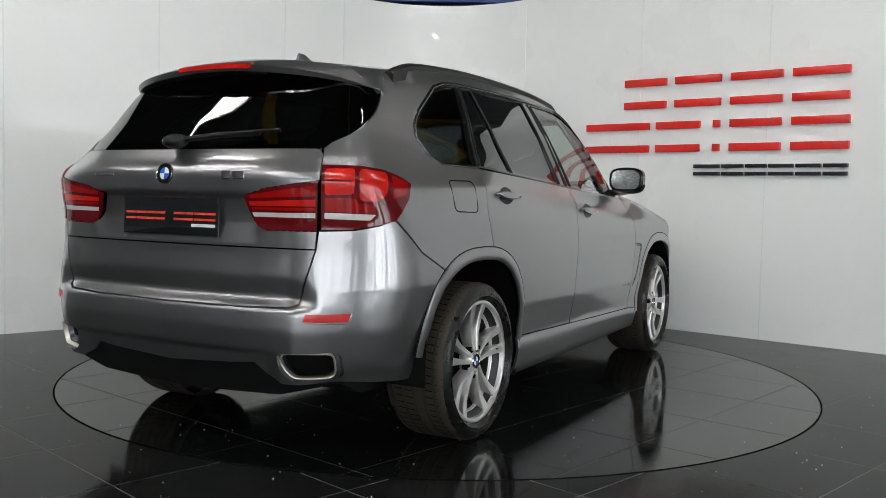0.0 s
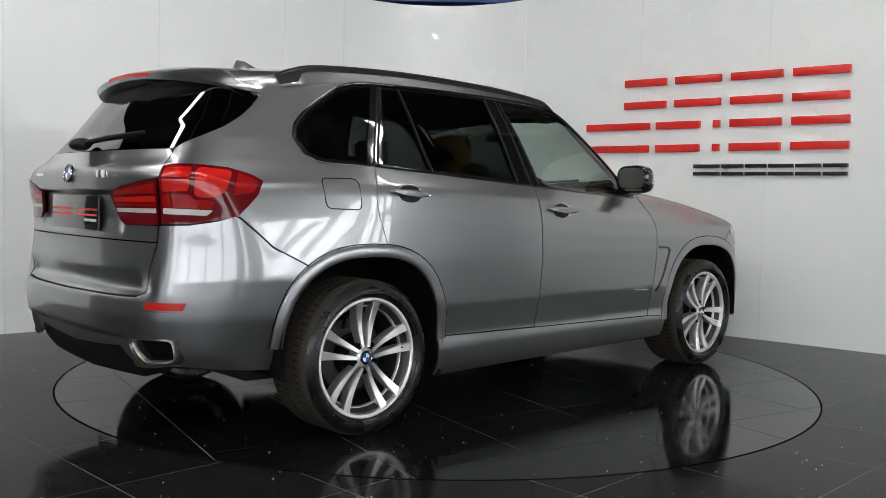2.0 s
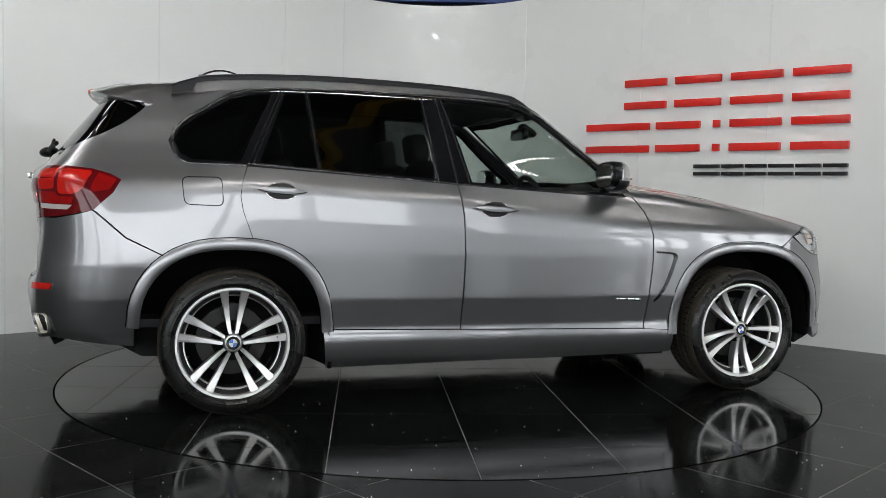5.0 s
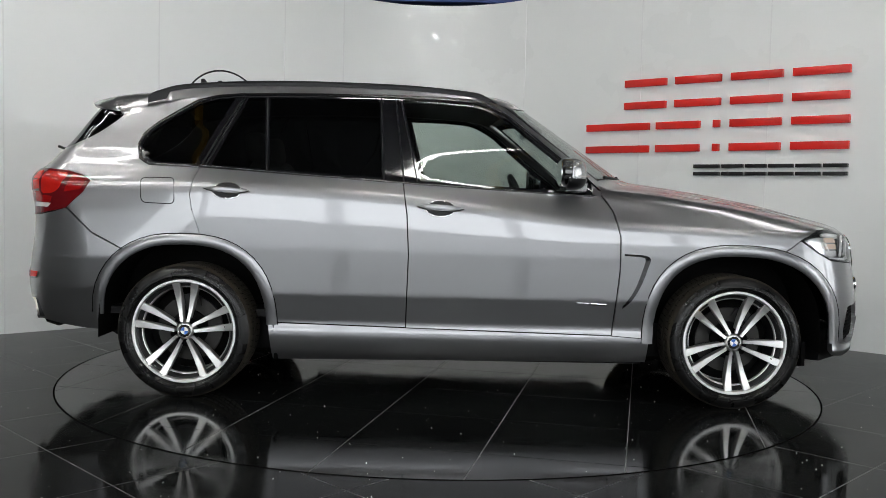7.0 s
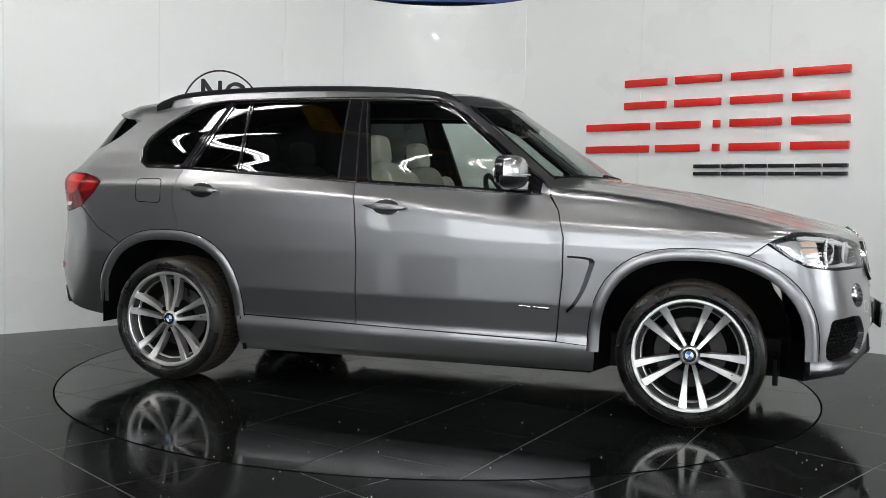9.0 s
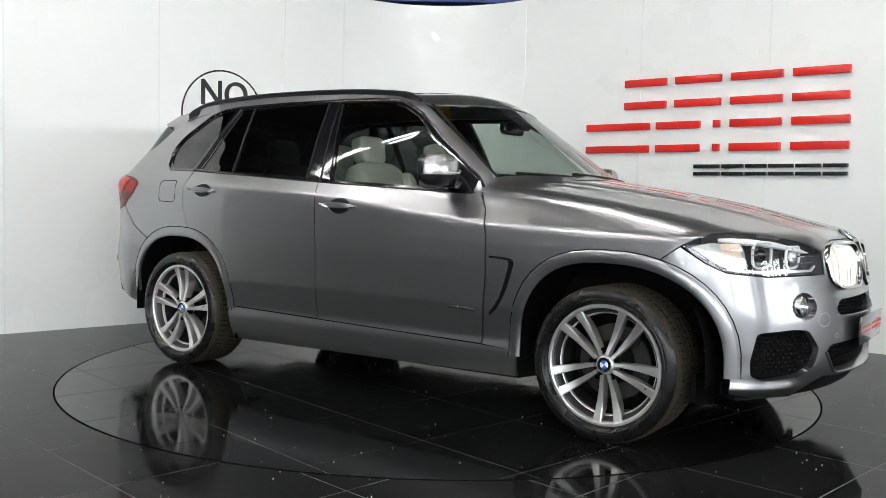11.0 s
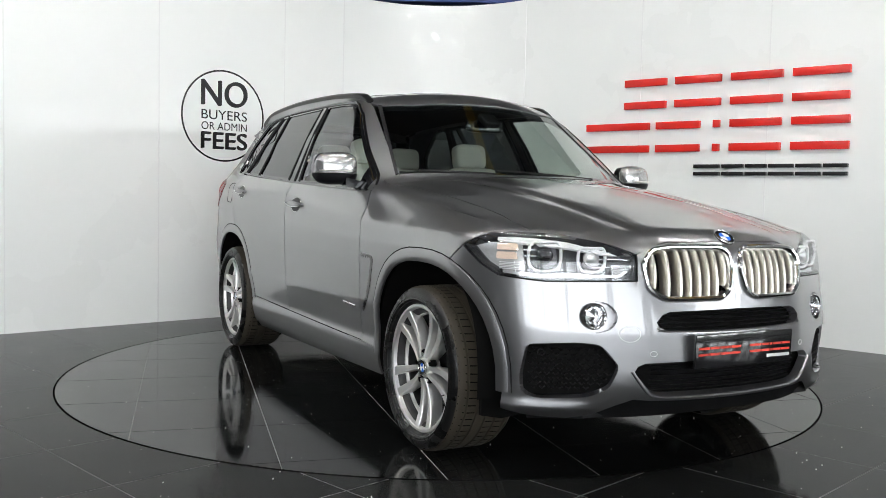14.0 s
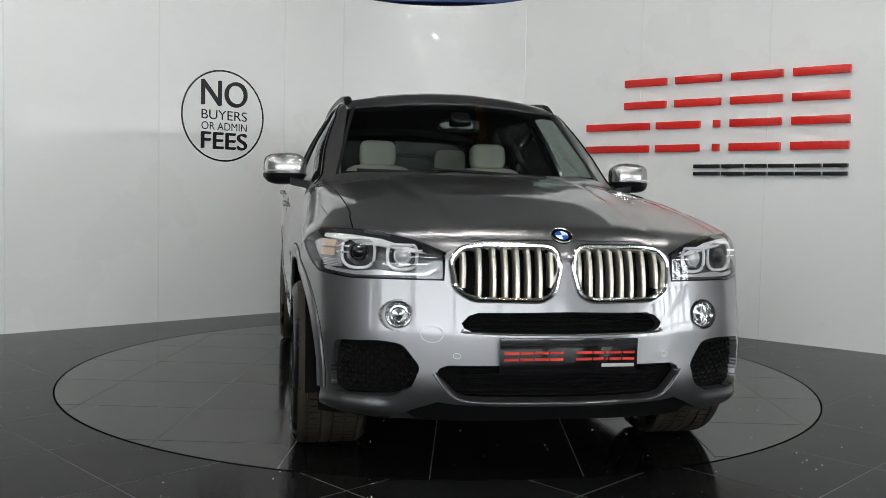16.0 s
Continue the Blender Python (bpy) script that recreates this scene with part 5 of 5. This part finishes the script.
# ---- wheels ----
def build_wheel():
    """A wheel facing -y with its centre at the origin."""
    # barrel coloured near black, as it stands shaded behind the spokes
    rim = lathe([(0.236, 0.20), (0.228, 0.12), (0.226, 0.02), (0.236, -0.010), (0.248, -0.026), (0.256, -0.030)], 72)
    wheel = part("wheel", rim, ALLOYSHADE, car, "double-spoke alloy wheel with machined face")
    part("rim_lip", lathe([(0.250, -0.024), (0.254, -0.043), (0.259, -0.047), (0.269, -0.047), (0.274, -0.039), (0.268, -0.02)], 72), ALLOY, wheel)
    part("rim_ledge", lathe([(0.224, 0.016), (0.228, 0.004), (0.236, 0.0), (0.240, -0.012), (0.246, -0.018), (0.249, -0.012)], 72), ALLOY, wheel)
    T = 0.358
    tyre = lathe([(0.252, 0.22), (0.29, 0.245), (0.335, 0.243), (0.344, 0.230), (0.347, 0.226)], 72)
    face = lathe([(0.347, -0.049), (0.336, -0.060), (0.320, -0.067), (0.309, -0.0685), (0.307, -0.0665), (0.301, -0.0665), (0.299, -0.068), (0.291, -0.062), (0.290, -0.057), (0.284, -0.053), (0.278, -0.044), (0.268, -0.03)], 96)
    ty = part("tyre", face, RUBBER, wheel, "black low-profile tyre")
    part("inner_sidewall", tyre, RUBBER, ty)
    prof = [(0.347, -0.049), (0.3505, -0.044), (0.355, -0.034)]
    for y in (-0.012, 0.04, 0.09, 0.14, 0.19):
        prof += [(T, y), (T - 0.007, y + 0.001), (T - 0.007, y + 0.009), (T, y + 0.010)]
    prof += [(0.355, 0.212), (0.347, 0.226)]
    part("tread", lathe(prof, 96), TREAD, ty, "dusty brown-black tread with grooves")
    bm = bmesh.new()
    for i in range(68):
        m = pose(0, 0, 0, 0, 360 * i / 68, 0)
        for (ya, ra, xa), (yb, rb, xb) in (((-0.047, 0.3495, 0.0), (-0.013, T + 0.0006, 0.008)), ((0.0, T + 0.0006, 0.010), (0.038, T + 0.0006, 0.013)), ((0.102, T + 0.0006, 0.0), (0.138, T + 0.0006, 0.003)), ((0.152, T + 0.0006, 0.005), (0.188, T + 0.0006, 0.008))):
            q = [m @ Vector(v) for v in ((xa - 0.003, ya, ra), (xa + 0.003, ya, ra), (xb + 0.002, yb, rb), (xb - 0.002, yb, rb))]
            bm.faces.new([bm.verts.new(v) for v in q])
    part("tread_cut", bm, DARK, ty)["kind"] = "stuff"
    for k in range(5):
        for sg in (-1, 1):
            rings = []
            for i in range(9):
                u = i / 8
                r = 0.046 + (0.258 - 0.046) * u
                lat = sg * (0.0150 + 0.0360 * u ** 0.92)
                wd = 0.0092 + 0.0128 * u ** 1.3
                face = -0.030 - 0.014 * u ** 2 + 0.012 * math.sin(math.pi * u)
                back = face + 0.045 + 0.015 * math.sin(math.pi * u)
                rings.append([(lat - wd, face + 0.004, r), (lat - wd * 0.8, face, r), (lat + wd * 0.8, face, r), (lat + wd, face + 0.004, r), (lat + wd * 0.8, back, r), (lat - wd * 0.8, back, r)])
            b = loft(rings)
            b.transform(pose(0, 0, 0, 0, 72 * k, 0))
            part("spoke", b, ALLOY, wheel)
    part("hub", lathe([(0.0001, -0.026), (0.036, -0.026), (0.039, -0.025), (0.045, -0.018), (0.049, -0.004), (0.054, 0.03)], 40), ALLOY, wheel)
    for k in range(5):
        b = lathe([(0.0001, -0.004), (0.007, -0.004), (0.0085, 0.0), (0.0145, -0.0205), (0.0155, -0.0205), (0.0155, 0.005)], 14)
        b.transform(pose(0, 0, 0, 0, 72 * k + 36, 0) @ pose(0, -0.004, 0.064))
        part("bolt", b, DARK, wheel)
    roundel("hub_cap", pose(0, -0.028, 0), 0.033, wheel)
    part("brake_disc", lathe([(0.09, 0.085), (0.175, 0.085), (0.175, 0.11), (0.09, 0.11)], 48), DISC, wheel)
    # black plate added to keep the gaps between the spokes dark
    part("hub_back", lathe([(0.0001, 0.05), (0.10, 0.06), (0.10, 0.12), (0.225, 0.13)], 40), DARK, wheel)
    cal = loft([[(x * 1.0, y, z) for y in (0.055, 0.10)] + [(x * 0.9, y, z + dz) for y, dz in ((0.10, 0.05), (0.055, 0.05))] for x, z in ((-0.06, 0.125), (0.0, 0.14), (0.06, 0.125))])
    part("caliper", cal, ALLOYSHADE, wheel)
    part("valve", tube([(0.21, -0.01, 0.03), (0.215, -0.04, 0.03)], 0.003, 6), BLACK, wheel)
    for ob in (wheel, *wheel.children_recursive):
        if ob.name.split(".")[0] in ("wheel", "rim_lip", "rim_ledge", "spoke"):
            ob.data.transform(Matrix.Diagonal((1.025, 1.0, 1.025, 1.0)))
    return wheel


WHEEL_Y = 0.897
wheel = build_wheel()
wheel.matrix_basis = pose(RX, -WHEEL_Y, 0.358, 0, 1, 0)
copy_thing(wheel, pose(FX, -WHEEL_Y, 0.358, 0, 30, 0))
copy_thing(wheel, pose(RX, WHEEL_Y, 0.358, 0, 20, 180))
copy_thing(wheel, pose(FX, WHEEL_Y, 0.358, 0, 50, 180))


# ---- cabin ----
part("cabin_floor", box_bm(-0.5, 0, 0.44, 2.9, 1.5, 0.04), CABIN, car)
for sg in (1, -1):
    part("door_lining", loft([[(x, sg * 0.86, 0.45), (x, sg * 0.80, 0.45), (x, sg * 0.82, BELT(x) - 0.03), (x, sg * 0.86, BELT(x) - 0.02)] for x in np.linspace(-1.0, 0.7, 8)]), CABIN, car, "dark door lining")
dash = loft([[(0.98 - 0.1 * q * q, y, 1.10 - 0.0 * q), (0.98 - 0.1 * q * q, y, 1.165 - 0.02 * q), (0.72, y, 1.185 - 0.015 * q), (0.52, y, 1.135), (0.48, y, 1.0), (0.60, y, 0.80), (0.9, y, 0.8)] for y, q in ((u * 0.74, abs(u)) for u in np.linspace(-1, 1, 13))])
part("dashboard", dash, CABIN, car, "dark dashboard")
part("instrument_hood", loft([[(0.56 + dx, -0.37 + dy, 1.13), (0.70 + dx, -0.37 + dy, 1.15), (0.66 + dx, -0.37 + dy, 1.13 + h)] for dx, dy, h in ((0, -0.2, 0.03), (0, -0.1, 0.075), (0, 0.1, 0.075), (0, 0.2, 0.03))]), CABIN, car)
sw = tube([(0.0, 0.185 * math.cos(a), 0.185 * math.sin(a)) for a in (2 * math.pi * k / 32 for k in range(32))], 0.016, 8, True)
sw.transform(Matrix.Translation((0.36, -0.37, 1.06)) @ pose(0, 0, 0, 0, -22, 0))
steer = part("steering_wheel", sw, CABIN, car, "black leather steering wheel")
for a in (-90, 0, 180):
    t = tube([(0.0, 0.0, 0), (0.0, 0.18 * math.cos(radians(a)), 0.18 * math.sin(radians(a)))], 0.014, 6)
    t.transform(Matrix.Translation((0.365, -0.37, 1.06)) @ pose(0, 0, 0, 0, -22, 0))
    part("wheel_spoke", t, CABIN, steer)


def cushion(cx, cy, cz, sx, sy, sz, lean=0.0):
    """A soft block, rounded all over."""
    bm = bmesh.new()
    bmesh.ops.create_uvsphere(bm, u_segments=24, v_segments=16, radius=1)
    for v in bm.verts:
        c = [math.copysign(abs(q) ** 0.45, q) for q in v.co]
        v.co = Vector((c[0] * sx / 2, c[1] * sy / 2, c[2] * sz / 2))
    bm.transform(Matrix.Translation((cx, cy, cz)) @ pose(0, 0, 0, 0, lean, 0))
    return bm


def car_seat(x, y, width, mat):
    seat = part("car_seat", cushion(x, y, 0.68, 0.52, width, 0.18), mat, car, "cream leather seat with headrest")
    part("backrest", cushion(x - 0.30, y, 0.98, 0.16, width, 0.66, -16), mat, seat)
    for sg in (-1, 1):
        part("bolster", cushion(x - 0.26, y + sg * (width / 2 - 0.03), 0.98, 0.19, 0.08, 0.54, -16), mat, seat)
    part("headrest", cushion(x - 0.42, y, 1.375, 0.11, 0.235, 0.17, -10), mat, seat)
    for sg in (-1, 1):
        part("headrest_post", tube([(x - 0.39, y + sg * 0.06, 1.24), (x - 0.41, y + sg * 0.06, 1.36)], 0.007, 6), CHROME, seat)


for y in (-0.37, 0.37):
    car_seat(0.02, y, 0.50, LEATHER)
for y in (-0.28, 0.28):
    car_seat(-0.80, y, 0.46, LEATHER)
part("parcel_cover", box_bm(-1.75, 0, 1.16, 0.75, 1.35, 0.03, bevel=0.01), CABIN, car)
im = part("interior_mirror", cushion(0.40, 0.0, 1.515, 0.045, 0.24, 0.075), GLOSSBLACK, car, "black rear-view mirror")
part("mirror_mount", tube([(0.41, 0, 1.53), (0.45, 0, 1.555)], 0.022, 8), BLACK, im)
part("sensor_pod", cushion(0.455, 0.0, 1.545, 0.12, 0.11, 0.04, 34), BLACK, car)


# ---- wall lettering ----
def wall_matrix(way, d, z):
    """Local x along the wall to the picture's right, y out into the wall."""
    u = way if way is RIGHT else -way
    n = Vector((-u.y, u.x))
    o = CORNER + way * d
    return Matrix(((u.x, n.x, 0, o.x), (u.y, n.y, 0, o.y), (0, 0, 1, z), (0, 0, 0, 1)))


def bar_sign(name, label, slots, z0, z1, thick, mat):
    """One raised bar pair for each letter place."""
    sign = tagged(new(name), label, "sign", "wall signs")
    m = wall_matrix(RIGHT, 0, 0)
    for x0, x1 in slots:
        for zc in ((z1 - thick / 2), (z0 + thick / 2)):
            part("bar", box_bm((x0 + x1) / 2, -0.022, zc, x1 - x0, 0.04, thick, m, bevel=0.002), mat, sign)
    return sign


bar_sign("wall_sign", "raised red acrylic bars on the white wall, upper row", ((2.285, 2.68), (2.765, 3.172), (3.258, 3.682), (3.762, 4.19)), 1.922, 2.18, 0.062, SIGNRED)
bar_sign("wall_sign", "raised red acrylic bars on the white wall, middle row", ((1.905, 2.53), (2.6, 2.998), (3.118, 3.172), (3.262, 3.68), (3.762, 4.20)), 1.54, 1.80, 0.062, SIGNRED)
bar_sign("wall_sign", "small raised black bars on the white wall, lowest row", ((2.96, 3.185), (3.205, 3.385), (3.405, 3.575), (3.595, 3.79), (3.81, 4.0), (4.02, 4.20)), 1.337, 1.430, 0.030, SIGNBLACK)


def wall_text(words, x, z, width, height, m, parent, name="lettering"):
    cu = bpy.data.curves.new(name, "FONT")
    cu.body = words
    cu.extrude = 0.0008
    cu.align_x = "LEFT"
    tmp = bpy.data.objects.new(name, cu)
    scene.collection.objects.link(tmp)
    bpy.context.view_layer.update()
    me = bpy.data.meshes.new_from_object(tmp.evaluated_get(bpy.context.evaluated_depsgraph_get()))
    bpy.data.objects.remove(tmp)
    co = np.array([v.co for v in me.vertices])
    lo, hi = co.min(0), co.max(0)
    k = Vector((width / (hi[0] - lo[0]), height / (hi[1] - lo[1])))
    for v in me.vertices:
        v.co = m @ Vector((x + (v.co.x - lo[0]) * k.x, -0.0015 - v.co.z, z + (v.co.y - lo[1]) * k.y))
    me.materials.append(SIGNBLACK)
    ob = new(name, me)
    ob.parent = parent
    return ob


def fees_sign():
    sign = tagged(new("round_notice"), "round black-lined notice printed on the white wall", "sign")
    m = wall_matrix(LEFT, 2.445, 1.775)
    ring = lathe([(0.385, -0.001), (0.400, -0.001), (0.400, 0.001), (0.385, 0.001)], 96)
    ring.transform(m @ pose(0, -0.0012, 0))
    part("ring", ring, SIGNBLACK, sign)
    for words, z0, z1 in (("NO", 0.085, 0.305), ("BUYERS", -0.035, 0.048), ("OR ADMIN", -0.125, -0.058), ("FEES", -0.29, -0.145)):
        t = wall_text(words, -0.212, z0, 0.44, z1 - z0, m, sign)
        if words in ("NO", "FEES"):
            # heavier strokes
            for d in (0.006, -0.006):
                o = wall_text(words, -0.212 + d, z0 + d / 2, 0.44, z1 - z0, m @ pose(0, -0.0004 * (1 + (d > 0)), 0), sign)


fees_sign()



def motions():
    """The table turns with the car on it, evenly."""
    rows, cars = [], []
    for i in range(33):
        t = i / 2
        a = 61.213 - 8.7556 * t
        rows.append((t, pose(0, 0, 0, 0, 0, a)))
        cars.append((t, pose(0, 0, 0, 0, 0, a) @ pose(0.1073, -0.0125, 0)))
    walk(table, rows)
    walk(car, cars)


motions()
